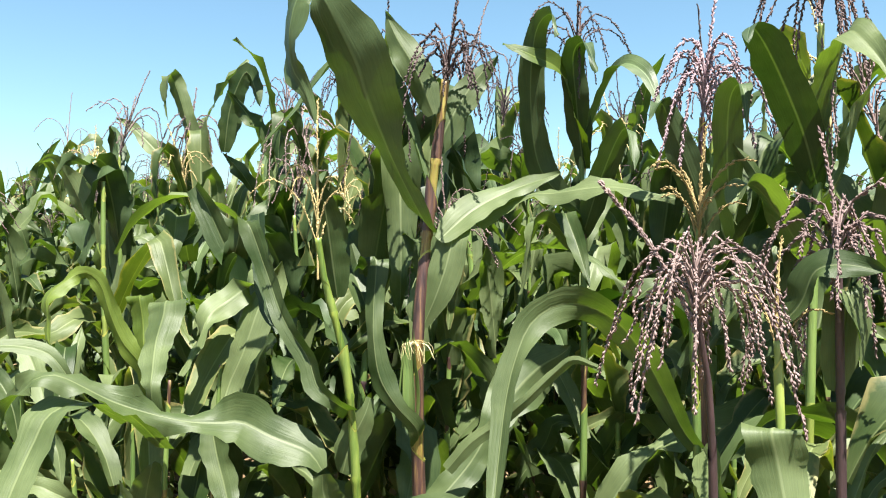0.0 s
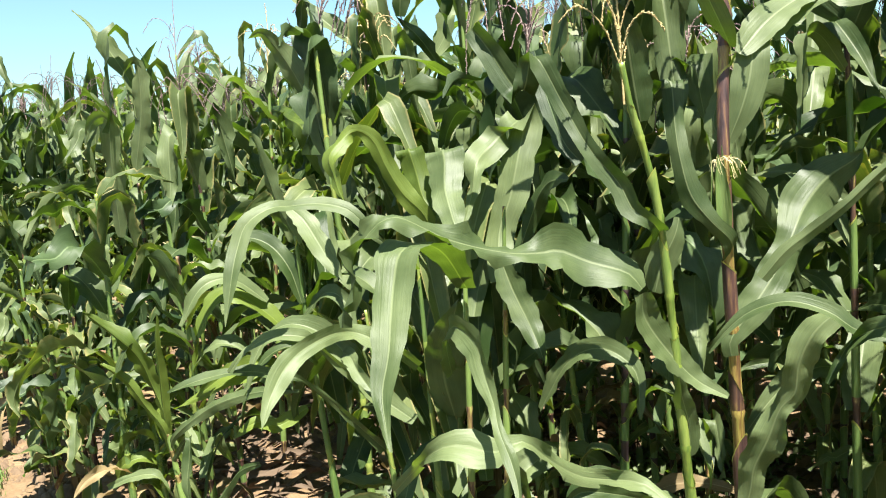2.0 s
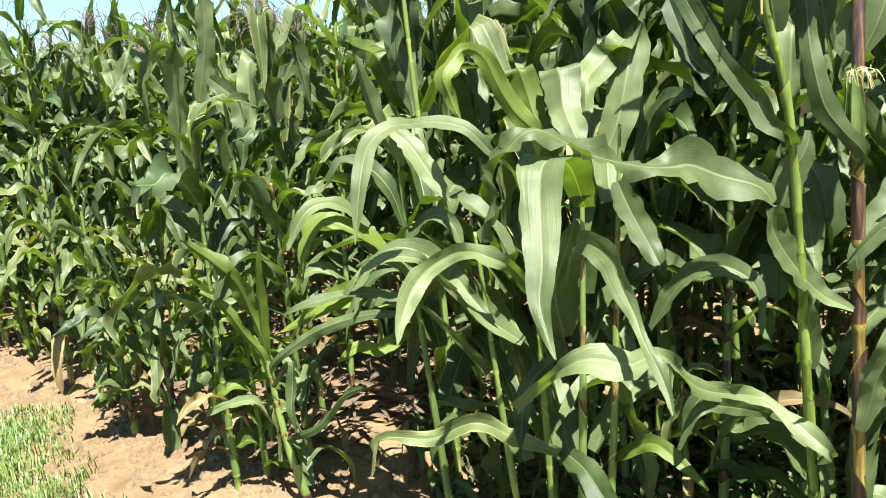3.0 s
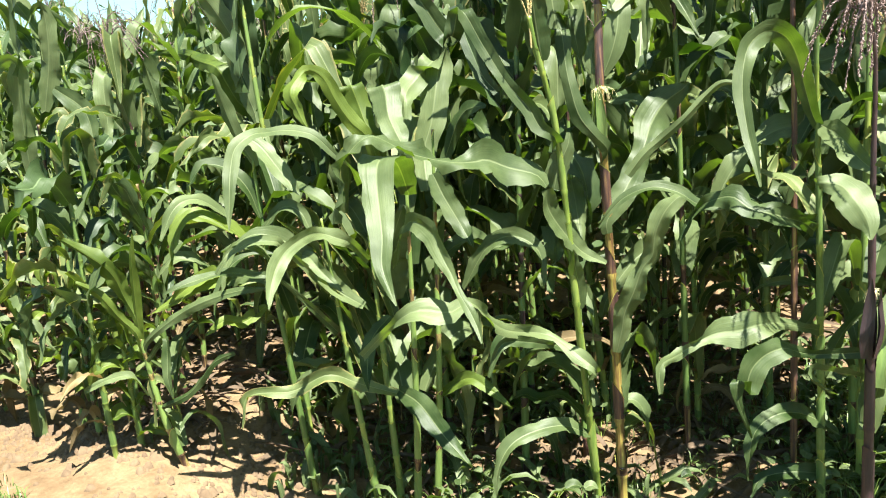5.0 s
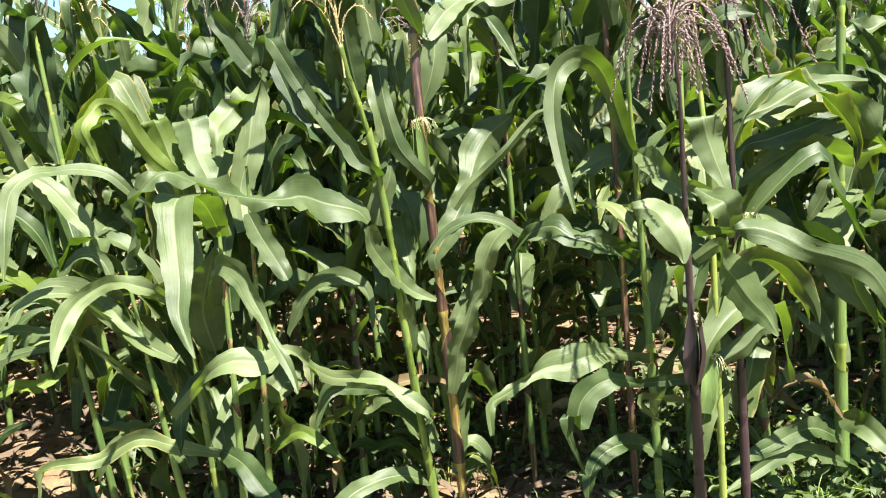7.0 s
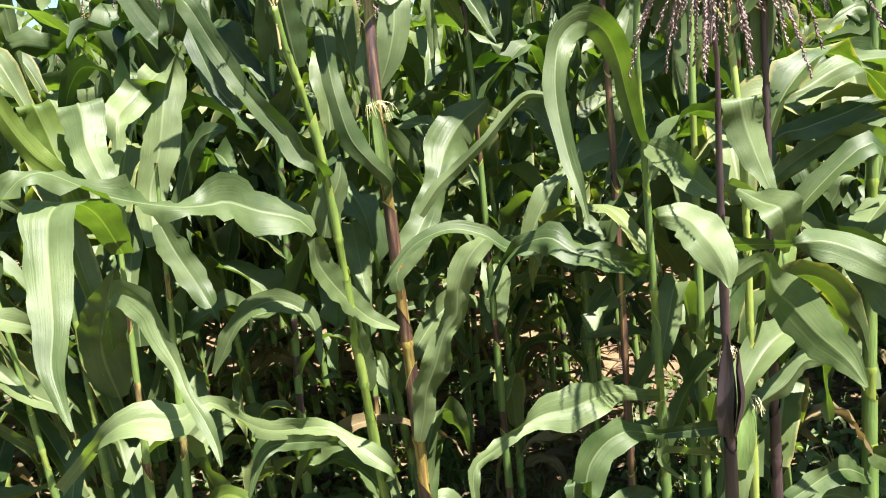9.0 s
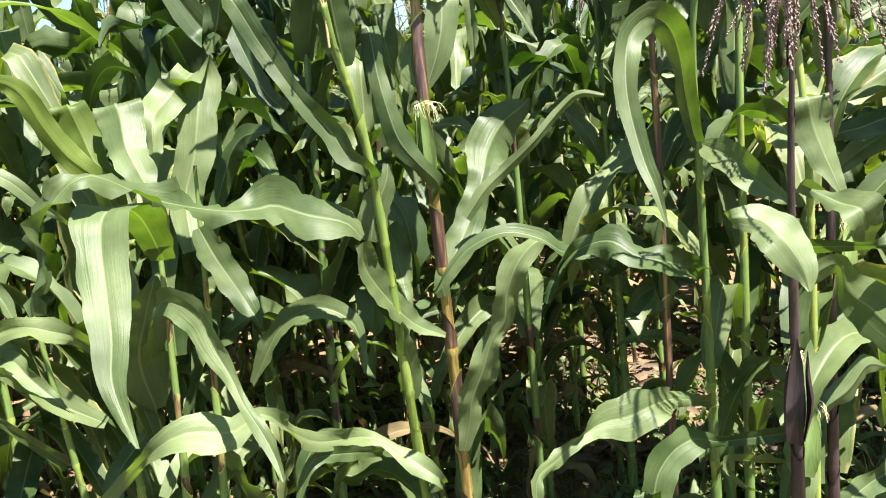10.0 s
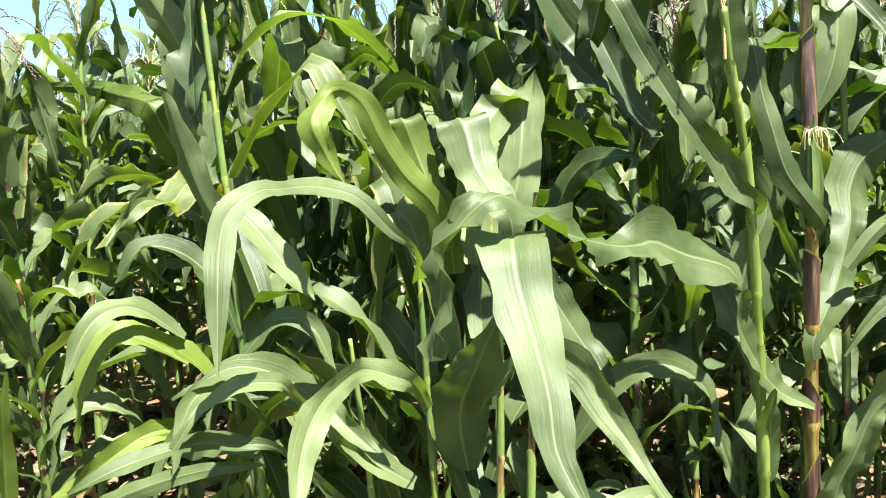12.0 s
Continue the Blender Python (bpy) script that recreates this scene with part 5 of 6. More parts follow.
shaped_leaf(c, [(0.55, 2.54, 1.13), (0.39, 2.50, 1.17), (0.43, 2.47, 1.17), (0.45, 2.43, 1.14), (0.47, 2.40, 1.09), (0.47, 2.38, 1.05)],
            (0.030, 0.022, 0.065, 0.085, 0.059, 0.003),
            [(0.48, 0.00, -0.88), (0.48, 0.00, -0.88), (-0.41, -0.61, -0.67), (-0.55, -0.47, -0.69), (-0.48, 0.00, -0.88), (-0.48, 0.00, -0.88)], fold=0.15, wave=0.057, seed=927)
shaped_leaf(c, [(0.54, 2.50, 1.10), (0.58, 2.36, 1.12), (0.63, 2.35, 1.12), (0.68, 2.33, 1.10), (0.72, 2.30, 1.07), (0.85, 2.28, 1.01), (0.91, 2.25, 0.88)],
            (0.030, 0.012, 0.070, 0.075, 0.051, 0.055, 0.009),
            [(0.35, 0.00, -0.94), (0.35, 0.00, -0.94), (-0.48, -0.57, -0.67), (-0.44, -0.53, -0.73), (-0.31, 0.00, -0.95), (-0.75, -0.00, -0.67), (-0.75, -0.00, -0.67)], fold=0.25, wave=0.076, seed=928)
shaped_leaf(c, [(0.54, 2.57, 0.50), (0.56, 2.58, 0.64), (0.61, 2.60, 0.71), (0.70, 2.62, 0.75), (0.76, 2.64, 0.79), (0.82, 2.66, 0.77)],
            (0.030, 0.016, 0.043, 0.052, 0.045, 0.008),
            [(0.95, 0.00, -0.30), (0.95, 0.00, -0.30), (0.82, 0.00, -0.57), (0.64, 0.00, -0.77), (0.46, 0.00, -0.89), (0.46, 0.00, -0.89)], fold=0.3, wave=0.095, seed=929)
shaped_leaf(c2, [(0.72, 2.70, 1.20), (0.80, 2.83, 1.33), (0.90, 2.85, 1.37), (1.00, 2.87, 1.41), (1.10, 2.89, 1.42), (1.21, 2.90, 1.41)],
            (0.030, 0.011, 0.050, 0.068, 0.052, 0.018),
            [(0.62, 0.00, -0.79), (0.62, 0.00, -0.79), (-0.36, -0.60, -0.71), (-0.34, -0.59, -0.74), (-0.39, -0.58, -0.72), (0.00, -0.00, -1.00)], fold=0.2, wave=0.095, seed=930)
shaped_leaf(c2, [(0.72, 2.70, 1.15), (0.79, 2.80, 1.26), (0.88, 2.82, 1.28), (0.98, 2.84, 1.30), (1.07, 2.86, 1.32), (1.16, 2.87, 1.32)],
            (0.030, 0.016, 0.058, 0.059, 0.035, 0.008),
            [(0.82, 0.00, -0.57), (0.82, 0.00, -0.57), (-0.27, -0.52, -0.81), (-0.28, -0.51, -0.81), (-0.39, -0.57, -0.73), (-0.39, -0.57, -0.73)], fold=0.2, wave=0.095, seed=931)
shaped_leaf(h2, [(-0.86, 2.95, 0.95), (-0.88, 2.84, 1.03), (-0.92, 2.81, 1.06), (-0.96, 2.79, 1.08), (-0.98, 2.72, 1.09), (-1.02, 2.65, 1.07), (-1.04, 2.60, 1.04), (-1.05, 2.56, 1.00), (-1.05, 2.53, 0.97), (-1.05, 2.50, 0.93)],
            (0.030, 0.026, 0.054, 0.039, 0.041, 0.044, 0.052, 0.043, 0.021, 0.003),
            [(-0.46, 0.00, -0.89), (-0.46, 0.00, -0.89), (-0.35, -0.55, -0.75), (-0.18, -0.76, -0.62), (0.14, 0.00, -0.99), (0.40, 0.00, -0.92), (0.49, 0.00, -0.87), (0.55, 0.00, -0.84), (1.00, 0.00, -0.08), (1.00, 0.00, -0.08)], fold=0.2, wave=0.095, seed=932)
shaped_leaf(h2, [(-0.86, 2.98, 1.20), (-0.86, 2.85, 1.27), (-0.90, 2.84, 1.31), (-0.95, 2.83, 1.37), (-0.99, 2.82, 1.39), (-1.03, 2.79, 1.40), (-1.07, 2.75, 1.40), (-1.10, 2.70, 1.40), (-1.14, 2.66, 1.37), (-1.15, 2.63, 1.32), (-1.15, 2.60, 1.27), (-1.15, 2.57, 1.20), (-1.15, 2.55, 1.15)],
            (0.030, 0.004, 0.020, 0.033, 0.044, 0.037, 0.024, 0.044, 0.039, 0.044, 0.039, 0.019, 0.002),
            [(-0.92, 0.00, -0.38), (-0.92, 0.00, -0.38), (-0.76, 0.00, -0.65), (-0.54, -0.61, -0.58), (-0.21, -0.68, -0.70), (0.06, -0.81, -0.58), (0.08, -0.82, -0.57), (0.52, -0.68, -0.51), (0.58, 0.00, -0.82), (0.89, 0.00, -0.45), (0.87, 0.00, -0.49), (1.00, 0.00, -0.08), (1.00, 0.00, -0.08)], fold=0.15, wave=0.056, seed=933)
shaped_leaf(h4, [(-1.00, 2.97, 0.85), (-1.10, 2.85, 1.03), (-1.12, 2.82, 1.06), (-1.18, 2.78, 1.07), (-1.23, 2.75, 1.05), (-1.25, 2.73, 1.03), (-1.28, 2.72, 0.99)],
            (0.030, 0.013, 0.037, 0.037, 0.013, 0.014, 0.014),
            [(-0.63, 0.00, -0.78), (-0.63, 0.00, -0.78), (-0.05, -0.81, -0.59), (0.12, -0.81, -0.57), (0.62, 0.00, -0.78), (0.91, 0.00, -0.41), (0.90, 0.00, -0.43)], fold=0.2, wave=0.084, seed=934)
shaped_leaf(h4, [(-1.00, 2.99, 0.70), (-1.12, 2.83, 0.93), (-1.20, 2.80, 0.96), (-1.24, 2.77, 0.98), (-1.28, 2.72, 0.99), (-1.34, 2.70, 0.98), (-1.38, 2.68, 0.97), (-1.43, 2.66, 0.95)],
            (0.030, 0.010, 0.025, 0.033, 0.032, 0.037, 0.026, 0.004),
            [(-0.59, 0.00, -0.81), (-0.59, 0.00, -0.81), (-0.08, -0.80, -0.60), (-0.10, -0.90, -0.41), (0.10, -0.94, -0.32), (0.09, -0.81, -0.58), (0.22, -0.77, -0.60), (0.22, -0.77, -0.60)], fold=0.2, wave=0.084, seed=935)
# The shaded underside of this arching blade is painted by the darker material.
shaped_leaf(a, [(-0.07, 3.01, 1.68), (-0.08, 2.96, 1.71), (-0.12, 2.91, 1.81), (-0.14, 2.87, 1.88), (-0.16, 2.83, 1.96), (-0.17, 2.80, 2.02), (-0.21, 2.77, 2.11), (-0.24, 2.76, 2.16), (-0.28, 2.76, 2.15), (-0.30, 2.76, 2.08), (-0.30, 2.77, 2.01), (-0.27, 2.77, 1.96), (-0.25, 2.78, 1.89)],
            (0.030, 0.049, 0.044, 0.094, 0.145, 0.144, 0.097, 0.047, 0.080, 0.075, 0.064, 0.027, 0.003),
            [(0.81, 0.00, -0.58), (0.81, 0.00, -0.58), (0.95, 0.00, -0.30), (0.99, 0.00, -0.16), (0.97, 0.00, -0.25), (0.99, 0.00, -0.14), (0.98, 0.00, -0.22), (0.71, 0.00, 0.71), (-0.77, 0.37, 0.51), (-0.77, 0.53, 0.35), (-0.83, 0.47, 0.30), (-1.00, 0.00, -0.04), (-1.00, 0.00, -0.04)], fold=0.14, wave=0.057, seed=936, mat=M_LEAF_DEEP_SHADED, label="long dark blade arching over")
shaped_leaf(l, [(-1.67, 2.92, 0.70), (-1.66, 2.90, 0.80), (-1.69, 2.90, 0.89), (-1.71, 2.88, 0.98), (-1.77, 2.86, 1.05), (-1.86, 2.85, 1.12)],
            (0.014, 0.024, 0.054, 0.068, 0.048, 0.009),
            [(0.98, 0.00, 0.18), (0.88, 0.00, 0.47), (0.96, 0.00, 0.29), (0.95, 0.00, 0.30), (0.97, 0.00, 0.25), (0.97, 0.00, 0.25)], fold=0.3, wave=0.152, seed=937, mat=M_LEAF_YOUNG_BACKLIT)
shaped_leaf(l, [(-1.67, 2.92, 0.69), (-1.66, 2.90, 0.79), (-1.64, 2.88, 0.93), (-1.62, 2.86, 1.03), (-1.60, 2.85, 1.11)],
            (0.016, 0.029, 0.030, 0.019, 0.005),
            [(1.00, 0.00, -0.05), (1.00, 0.00, 0.05), (1.00, 0.00, -0.06), (1.00, 0.00, -0.07), (1.00, 0.00, -0.07)], fold=0.4, wave=0.07, seed=938, mat=M_LEAF_YOUNG_BACKLIT)
shaped_leaf(l, [(-1.67, 2.92, 0.68), (-1.67, 2.90, 0.76), (-1.72, 2.90, 0.82), (-1.77, 2.88, 0.91), (-1.83, 2.86, 0.96)],
            (0.016, 0.027, 0.036, 0.031, 0.010),
            [(0.74, 0.00, 0.68), (0.73, 0.00, 0.68), (0.64, 0.00, 0.77), (0.66, 0.00, 0.75), (0.66, 0.00, 0.75)], fold=0.3, wave=0.112, seed=939, mat=M_LEAF_YOUNG_BACKLIT)
shaped_leaf(l, [(-1.67, 2.92, 0.66), (-1.64, 2.90, 0.73), (-1.51, 2.88, 0.82), (-1.40, 2.86, 0.87), (-1.28, 2.85, 0.90), (-1.16, 2.84, 0.91)],
            (0.011, 0.017, 0.035, 0.036, 0.028, 0.007),
            [(0.62, 0.00, -0.79), (0.62, 0.00, -0.79), (0.65, -0.46, -0.61), (0.35, -0.44, -0.82), (0.26, -0.57, -0.78), (0.26, -0.57, -0.78)], fold=0.25, wave=0.14, seed=940)
shaped_leaf(l, [(-1.65, 2.90, 0.66), (-1.56, 2.87, 0.75), (-1.55, 2.85, 0.69), (-1.55, 2.83, 0.63), (-1.54, 2.82, 0.56)],
            (0.010, 0.019, 0.030, 0.026, 0.005),
            [(1.00, 0.00, -0.05), (1.00, 0.00, -0.05), (0.97, 0.00, -0.26), (0.97, 0.00, -0.23), (0.97, 0.00, -0.23)], fold=0.3, wave=0.112, seed=941)
shaped_leaf(l, [(-1.68, 2.92, 0.53), (-1.72, 2.90, 0.61), (-1.79, 2.88, 0.61), (-1.87, 2.86, 0.58)],
            (0.012, 0.027, 0.029, 0.015),
            [(0.69, 0.00, -0.72), (0.63, -0.58, -0.52), (0.52, -0.55, -0.65), (0.47, 0.00, -0.88)], fold=0.3, wave=0.168, seed=942)
shaped_leaf(l, [(-1.65, 2.92, 0.48), (-1.52, 2.90, 0.54), (-1.41, 2.88, 0.65), (-1.32, 2.86, 0.69)],
            (0.013, 0.027, 0.024, 0.013),
            [(0.62, 0.00, -0.79), (0.51, -0.59, -0.62), (0.50, -0.66, -0.56), (0.32, 0.00, -0.95)], fold=0.3, wave=0.168, seed=943)
shaped_leaf(k, [(-1.34, 3.43, 1.30), (-1.38, 3.54, 1.43), (-1.40, 3.55, 1.50), (-1.42, 3.56, 1.62), (-1.44, 3.57, 1.73), (-1.45, 3.59, 1.79), (-1.44, 3.62, 1.81)],
            (0.030, 0.035, 0.081, 0.097, 0.092, 0.082, 0.051),
            [(0.73, 0.00, 0.69), (0.73, 0.00, 0.69), (0.99, 0.00, 0.11), (0.97, 0.00, 0.23), (0.97, 0.00, 0.25), (0.99, 0.00, -0.13), (0.98, 0.00, -0.20)], fold=0.2, wave=0.057, seed=944)
shaped_leaf(k, [(-1.34, 3.43, 1.28), (-1.43, 3.68, 1.42), (-1.49, 3.68, 1.48), (-1.53, 3.67, 1.57), (-1.56, 3.67, 1.63), (-1.69, 3.80, 1.67), (-1.82, 3.95, 1.71), (-2.05, 4.12, 1.74)],
            (0.030, 0.042, 0.089, 0.099, 0.089, 0.061, 0.043, 0.010),
            [(0.64, 0.00, 0.77), (0.64, 0.00, 0.77), (0.68, 0.00, 0.73), (0.92, 0.00, 0.40), (0.98, 0.00, 0.21), (0.37, 0.00, 0.93), (0.31, 0.00, 0.95), (0.31, 0.00, 0.95)], fold=0.25, wave=0.095, seed=945, mat=M_LEAF_YOUNG_BACKLIT)
leaf_out(h1, 5, 0.38, 1.1, 1.9, 1.2, 401, 0.62)
leaf_out(h2, 6, 0.38, 1.2, 2.4, 1.1, 402, 0.65)
leaf_out(h3, 6, 0.38, 1.3, 1.2, 1.0, 403, 0.65)
leaf_out(h4, 6, 0.38, 1.1, 3.0, 0.9, 404, 0.6)
leaf_out(d, 3, 0.38, 1.3, 1.4, 1.4, 420, 0.6)
leaf_out(e, 6, 0.38, 1.7, 1.2, 1.6, 421, 0.6)
leaf_out(f, 5, 0.38, 1.5, 1.5, 1.6, 422, 0.6)
leaf_out(r, 4, 0.38, 1.3, 1.3, 1.0, 405, 0.6)
leaf_out(c, 3, 0.38, 1.0, 1.0, 0.9, 406, 0.5)
leaf_out(c2, 4, 0.38, 1.4, 0.6, 0.9, 407, 0.6)
leaf_out(y, 3, 0.38, 1.3, 0.9, 0.8, 408, 0.5)
leaf_out(n, 4, 0.38, 1.3, 0.9, 0.9, 409, 0.55, 0.1)
leaf_out(k, 6, 0.38, 1.6, 1.8, 2.2, 410, 0.65)
leaf_out(m, 6, 0.38, 1.6, 1.8, 2.4, 411, 0.65)
leaf_out(a, 3, 0.2, 0.5, 1.3, 1.3, 412, 0.45)
leaf_out(b, 3, 0.2, 0.5, 2.2, 1.0, 413, 0.45)
leaf_out(l, 6, 0.05, 0.45, 2.6, 1.8, 414, 0.32, 0.040)
leaf_out(g, 4, 0.38, 1.2, 2.0, 1.2, 416, 0.55, 0.075)


def sow():
    """The field behind the near plants: rows of single plants, each its own thing."""
    rng = random.Random(7)
    used = set()
    count = 0
    for row in range(16):
        y0 = row * 0.37
        x = -9.5
        while x < 5.5:
            x += rng.uniform(0.17, 0.34)
            y = edge_y(x) + 0.42 + y0 + rng.uniform(-0.15, 0.15)
            dist = math.hypot(x - 0.2, y - 1.2)
            if dist > 7.0 or (x > 0.6 and abs(math.atan2(x - 0.1, y - 0.9)) > 0.95):
                continue
            if row > 6 and rng.random() < 0.45:
                continue
            if not clear_of(x, y) or ((x - 1.3) / 0.42) ** 2 + ((y - 4.2) / 0.75) ** 2 < 1:
                continue
            if 0.02 < x < 0.48 and y < 3.42:
                continue
            low = x < -1.2 and row < 2 and rng.random() < 0.75
            src = rng.choice(LOW_KINDS if low else KINDS)
            sc = rng.uniform(0.88, 1.1) * (1 if low else 0.84 if x < -1.5 else 1.0 if x < 0.4 and row > 1 else 0.95)
            m = Matrix.LocRotScale((x, y, ground_z(x, y) - 0.01), Euler((rng.uniform(-.05, .05), rng.uniform(-.05, .05), rng.random() * 6.283)), (sc, sc, sc))
            if src.name not in used:
                used.add(src.name)
                src.matrix_basis = m
            else:
                got = copy_thing(src, m)
                got.matrix_basis = m
            count += 1
    x = -1.12
    while x > -4.6:
        x -= rng.uniform(0.08, 0.17)
        y = edge_y(x) + 0.36 + rng.uniform(0.0, 0.4)
        if clear_of(x, y, 0.12):
            sc = rng.uniform(0.6, 1.0)
            m = Matrix.LocRotScale((x, y, ground_z(x, y) - 0.01), Euler((rng.uniform(-.12, .12), rng.uniform(-.12, .12), rng.random() * 6.283)), (sc, sc, sc))
            copy_thing(rng.choice(LOW_KINDS), m).matrix_basis = m
            count += 1
    for e in KINDS + LOW_KINDS:
        if e.name not in used:
            for c in list(e.children_recursive) + [e]:
                bpy.data.objects.remove(c)
    return count


sow()


def far_field():
    """The crop farther off, as one mass of blades, canes and tassels."""
    rng = random.Random(11)
    verts, faces, uvs = [], [], []
    for _ in range(1900):
        a = rng.uniform(-1.3, 1.25)
        d = (6.7 if a < 0.75 else 4.2) + 22 * rng.random() ** 1.4
        x, y = 0.2 + math.sin(a) * d, 1.2 + math.cos(a) * d
        if y < edge_y(x) + 0.4:
            continue
        h = rng.uniform(1.6, 2.15)
        for k in range(9):
            s = 0.3 + 0.68 * k / 8
            pts = grown_leaf(s * h, rng.random() * 6.28, rng.uniform(0.5, 0.75), rng.choice(("arch", "bent", "erect", "flat")), rng)
            data = blade(pts, 0.085, (0, rng.uniform(-40, 40)), 0.2, 0.08, rng.random(), 7, rim=False)
            o = len(verts)
            verts.extend(v + Vector((x, y, 0)) for v in data[0])
            faces.extend(tuple(o + i for i in f) for f in data[1])
            uvs.extend(data[2])
        for k in range(7):
            az = rng.random() * 6.28
            d2 = Vector((math.cos(az), math.sin(az), 0)) * (0.14 if k else 0.01)
            data = blade([(0, 0, h), d2 * 0.5 + Vector((0, 0, h + 0.16)), d2 + Vector((0, 0, h + (0.16 if k else 0.3)))], 0.008, n=3, wave=0, rim=False)
            o = len(verts)
            verts.extend(v + Vector((x, y, 0)) for v in data[0])
            faces.extend(tuple(o + i for i in f) for f in data[1])
            uvs.extend(data[2])
    tagged(new("maize_field", sheet_mesh("maize_field", (verts, faces, uvs), M_LEAF)), "dense green maize crop reaching into the distance", "maize crop", kind="stuff")


far_field()

# ---------------- ground cover ----------------


def blades_mass(name, places, mat, label, category):
    """Many small grass blades as one mass. places: (x, y, height, spread) of tufts."""
    rng = random.Random(len(places))
    verts, faces = [], []
    for x, y, h, spread in places:
        for _ in range(rng.randint(7, 12)):
            a, b = rng.random() * 6.28, rng.random() * 6.28
            px, py = x + math.cos(b) * spread * rng.random(), y + math.sin(b) * spread * rng.random()
            base = Vector((px, py, ground_z(px, py) - 0.004))
            d = Vector((math.cos(a), math.sin(a), 0))
            q = Vector((-d.y, d.x, 0)) * rng.uniform(0.0012, 0.0028)
            hh, out = h * rng.uniform(0.5, 1.2), h * rng.uniform(0.2, 0.9)
            mid, tip = base + d * out * 0.35 + Vector((0, 0, hh * 0.7)), base + d * out + Vector((0, 0, hh * rng.uniform(0.6, 1.0)))
            s = len(verts)
            verts.extend([base - q, base + q, mid + q * 0.8, mid - q * 0.8, tip])
            faces.extend([(s, s + 1, s + 2, s + 3), (s + 3, s + 2, s + 4)])
    me = solid_mesh(name, verts, faces, [0] * len(faces), [mat])
    return tagged(new(name, me), label, category, kind="stuff")


def grass_places():
    rng = random.Random(5)
    out = []
    for _ in range(30000):
        x, y = rng.gauss(-1.6, 3.2), 3.6 - abs(rng.gauss(0, 2.4))
        line = 2.40 if x > -1.75 else 2.40 + min(1.1, (-1.75 - x) * 0.82)
        gap = line - y + 0.12 * noise.noise((x * 2, y * 2, 9))
        if gap > 0.0 and rng.random() < min(1, 0.12 + gap * 2.6) and noise.noise((x * 0.8, y * 0.8, 5)) > -0.35:
            out.append((x, y, rng.uniform(0.03, 0.08), 0.05))
    for _ in range(260):
        x, y = rng.gauss(1.0, 0.28), rng.gauss(3.12, 0.2)
        out.append((x, y, rng.uniform(0.05, 0.13), 0.04))
    for _ in range(900):
        x, y = rng.uniform(-2.4, 2.2), rng.uniform(2.9, 4.2)
        if x > -1.0 and y > edge_y(x) + 0.1 and noise.noise((x * 1.7, y * 1.7, 3)) > 0.02:
            out.append((x, y, rng.uniform(0.03, 0.10), 0.05))
    return out


blades_mass("grass", grass_places(), M_GRASS, "short green grass and weeds at the field edge", "grass")


def weed(seed):
    """A low broad-leaved weed: a few oval leaves on short stems."""
    rng = random.Random(seed)
    root = new("weed")
    root.empty_display_size = 0.05
    stems = []
    for k in range(rng.randint(5, 7)):
        a = k * 2.4 + rng.uniform(-0.3, 0.3)
        d = Vector((math.cos(a), math.sin(a), 0))
        ln = rng.uniform(0.04, 0.10)
        tip = d * ln + Vector((0, 0, rng.uniform(0.05, 0.14)))
        line, _ = smooth_line([(0, 0, -0.01), d * ln * 0.4 + Vector((0, 0, tip.z * 0.7)), tip], 4)
        verts, faces, mats = [], [], []
        tube(verts, faces, mats, line, [0.0022, 0.002, 0.0018, 0.0015, 0.001], 0, 4, False)
        part("stem", solid_mesh("stem", verts, faces, mats, [M_CANE]), root)
        stems.append((tip, d))
    for tip, d in stems:
        size = rng.uniform(0.035, 0.07)
        data = blade([tip, tip + d * size * 0.5 + Vector((0, 0, 0.008)), tip + d * size + Vector((0, 0, -0.006))], size * 0.8, (rng.uniform(-25, 25),), 0.25, 0.05, seed, 6, base=0.3)
        part("leaf", sheet_mesh("leaf", data, M_LEAF), root)
    return tagged(root, "low broad-leaved green weed growing in the soil", "weed", "weeds under the maize")


def sow_weeds():
    rng = random.Random(21)
    kinds = [weed(s) for s in (301, 302, 303)]
    spots = []
    while len(spots) < 64:
        x, y = rng.uniform(-0.7, 1.6), rng.uniform(2.75, 3.9)
        if len(spots) < 26:
            x, y = rng.gauss(0.9, 0.3), rng.gauss(3.05, 0.18)
        if y > edge_y(x) + 0.02:
            spots.append((x, y))
    for i, (x, y) in enumerate(spots):
        sc = rng.uniform(0.6, 1.15)
        m = Matrix.LocRotScale((x, y, ground_z(x, y)), Euler((0, 0, rng.random() * 6.28)), (sc, sc, sc))
        got = kinds[i] if i < 3 else copy_thing(kinds[i % 3], m)
        got.matrix_basis = m


sow_weeds()


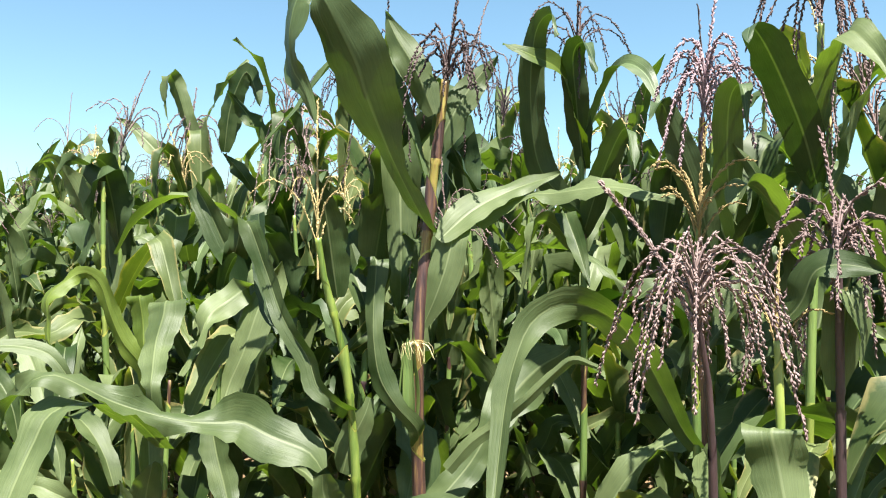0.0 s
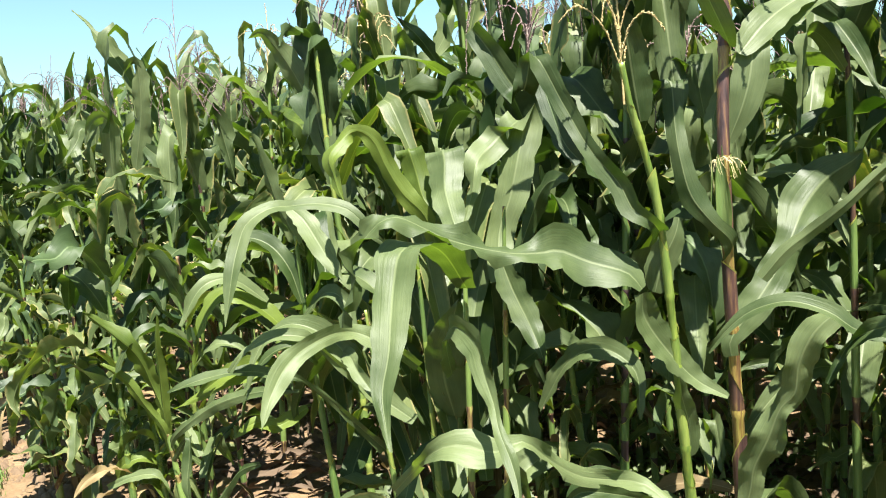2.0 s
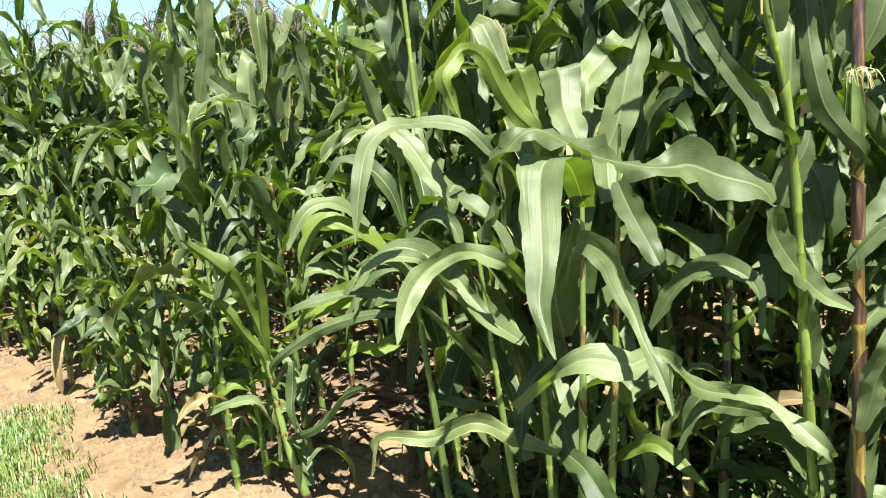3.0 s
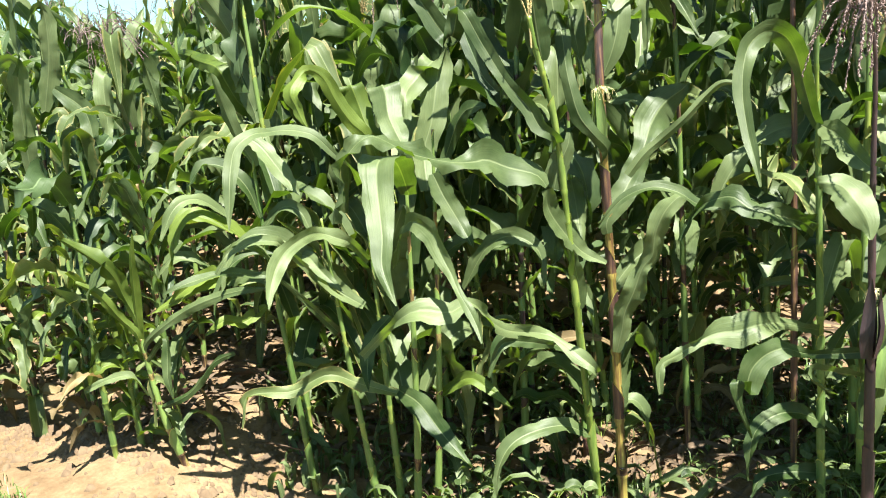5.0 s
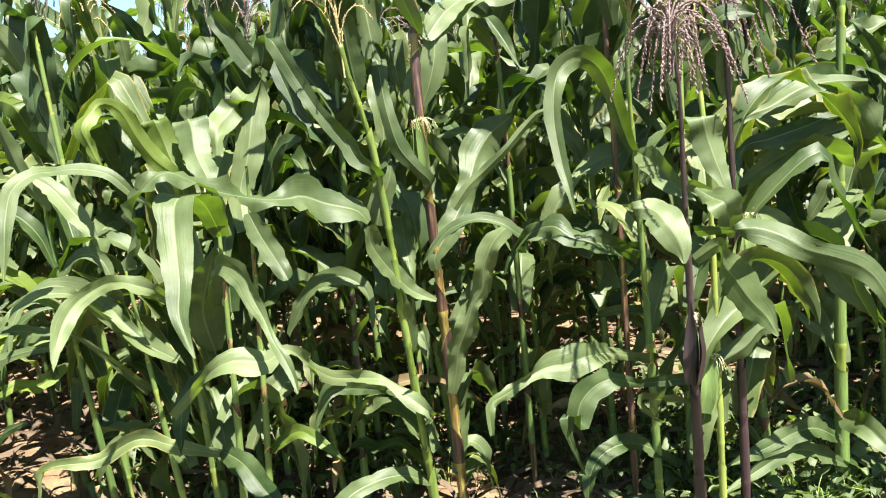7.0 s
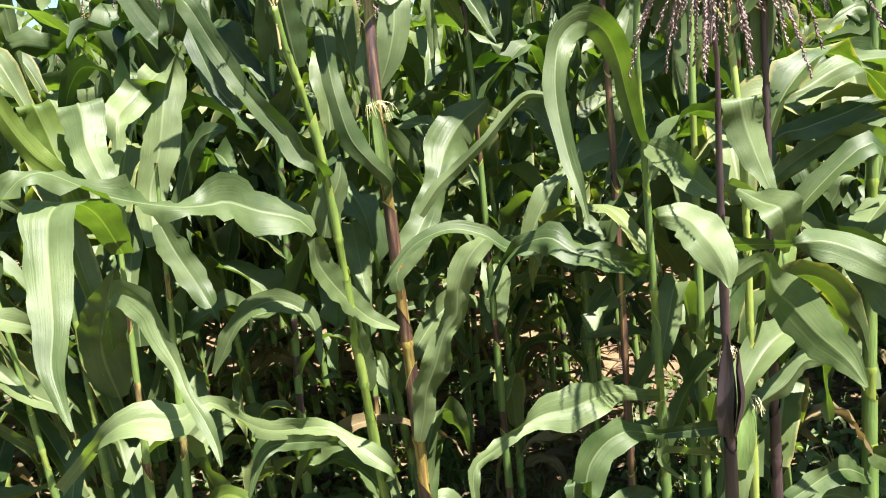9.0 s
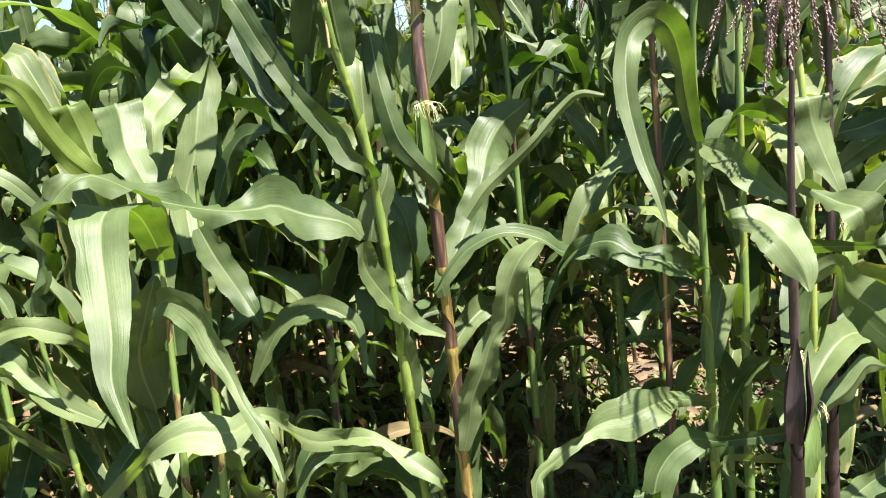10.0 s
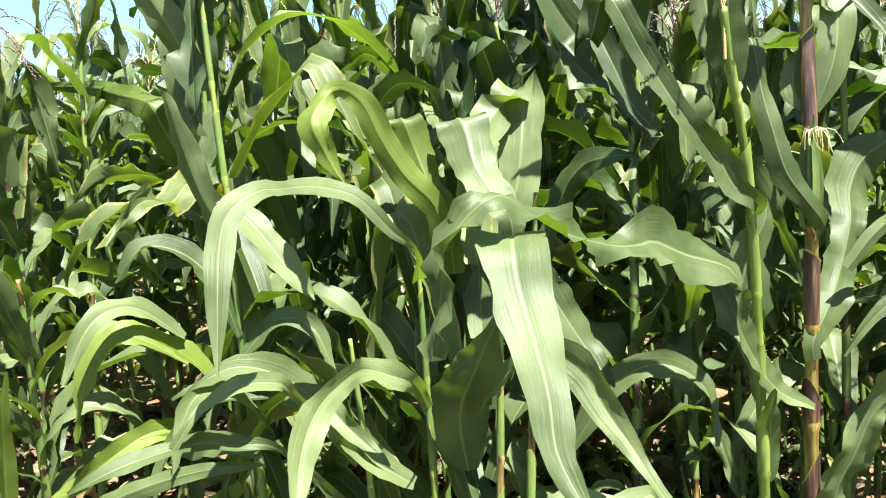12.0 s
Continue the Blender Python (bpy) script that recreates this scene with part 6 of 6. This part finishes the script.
def litter():
    """Clods and dry leaf scraps on the soil between the canes."""
    rng = random.Random(31)
    verts, faces = [], []
    for k in range(11000):
        x, y = rng.uniform(-4.6, 2.8), rng.uniform(2.6, 5.6)
        r = rng.uniform(0.006, 0.028) * (1 if rng.random() < 0.9 else 1.6)
        if k > 2600:
            y = edge_y(x) + rng.gauss(0.35, 0.35)
            r = rng.uniform(0.004, 0.015)
            if noise.noise((x * 2.3, y * 2.3, 6.0)) < -0.12:
                continue
        c = Vector((x, y, ground_z(x, y) + r * 0.2))
        s = len(verts)
        for d in ((1, 0, 0), (0.3, 0.95, 0), (-0.8, 0.6, 0), (-0.8, -0.6, 0), (0.3, -0.95, 0)):
            verts.append(c + Vector(d) * r * rng.uniform(0.7, 1.3) + Vector((0, 0, -r * 0.4)))
        for d in ((0.5, 0.3, 0.7), (-0.5, 0.35, 0.6), (0, -0.6, 0.65)):
            verts.append(c + Vector(d) * r * rng.uniform(0.7, 1.2))
        for f in ((0, 1, 5), (1, 2, 6), (1, 6, 5), (2, 3, 6), (3, 7, 6), (3, 4, 7), (4, 0, 7), (0, 5, 7), (5, 6, 7)):
            faces.append(tuple(s + k for k in f))
    tagged(new("soil_clods", solid_mesh("soil_clods", verts, faces, [0] * len(faces), [M_CLOD])), "crumbled clods of dry brown soil", "soil clods", kind="stuff")
    verts, faces, uvs = [], [], []
    for _ in range(2400):
        x, y = rng.uniform(-3.0, 2.6), rng.uniform(2.85, 5.4)
        if y < edge_y(x) + (0.15 if x > -0.9 else 0.6):
            continue
        a, ln = rng.random() * 6.28, rng.uniform(0.06, 0.3)
        d = Vector((math.cos(a), math.sin(a), 0))
        o = Vector((x, y, ground_z(x, y) + 0.01))
        data = blade([o, o + d * ln * 0.4 + Vector((0, 0, rng.uniform(0.0, 0.05))), o + d * ln + Vector((0, 0, rng.uniform(-0.005, 0.03)))], rng.uniform(0.008, 0.03), (rng.uniform(-70, 70), rng.uniform(-70, 70)), 0.5, 0.2, rng.random(), 5, rim=False)
        s = len(verts)
        verts.extend(data[0])
        faces.extend(tuple(s + k for k in f) for f in data[1])
        uvs.extend(data[2])
    tagged(new("dry_leaf_litter", sheet_mesh("dry_leaf_litter", (verts, faces, uvs), M_STRAW)), "dry straw-coloured maize leaf scraps on the soil", "leaf litter", kind="stuff")


litter()


def undergrowth():
    """Small weed leaves and thin fallen blades crowding the shaded soil between the canes."""
    rng = random.Random(57)
    verts, faces, uvs = [], [], []
    for _ in range(3600):
        x, y = rng.uniform(-1.5, 2.4), rng.uniform(2.95, 5.0)
        if y < edge_y(x) + 0.12 or noise.noise((x * 1.6, y * 1.6, 8)) < -0.12:
            continue
        z, a, ln = ground_z(x, y), rng.random() * 6.28, rng.uniform(0.02, 0.07) if rng.random() < 0.75 else rng.uniform(0.1, 0.24)
        d = Vector((math.cos(a), math.sin(a), 0))
        o = Vector((x, y, z + rng.uniform(0.0, 0.10)))
        data = blade([Vector((x, y, z - 0.004)), o + d * ln * 0.3, o + d * ln * 0.7 + Vector((0, 0, ln * 0.2)), o + d * ln], min(0.03, ln * rng.uniform(0.25, 0.6)), (rng.uniform(-40, 40),), 0.3, 0.15, rng.random(), 5, rim=False)
        s = len(verts)
        verts.extend(data[0])
        faces.extend(tuple(s + k for k in f) for f in data[1])
        uvs.extend(data[2])
    tagged(new("undergrowth", sheet_mesh("undergrowth", (verts, faces, uvs), M_LEAF)), "low green weeds crowding the shaded soil under the maize", "undergrowth", kind="stuff")


undergrowth()
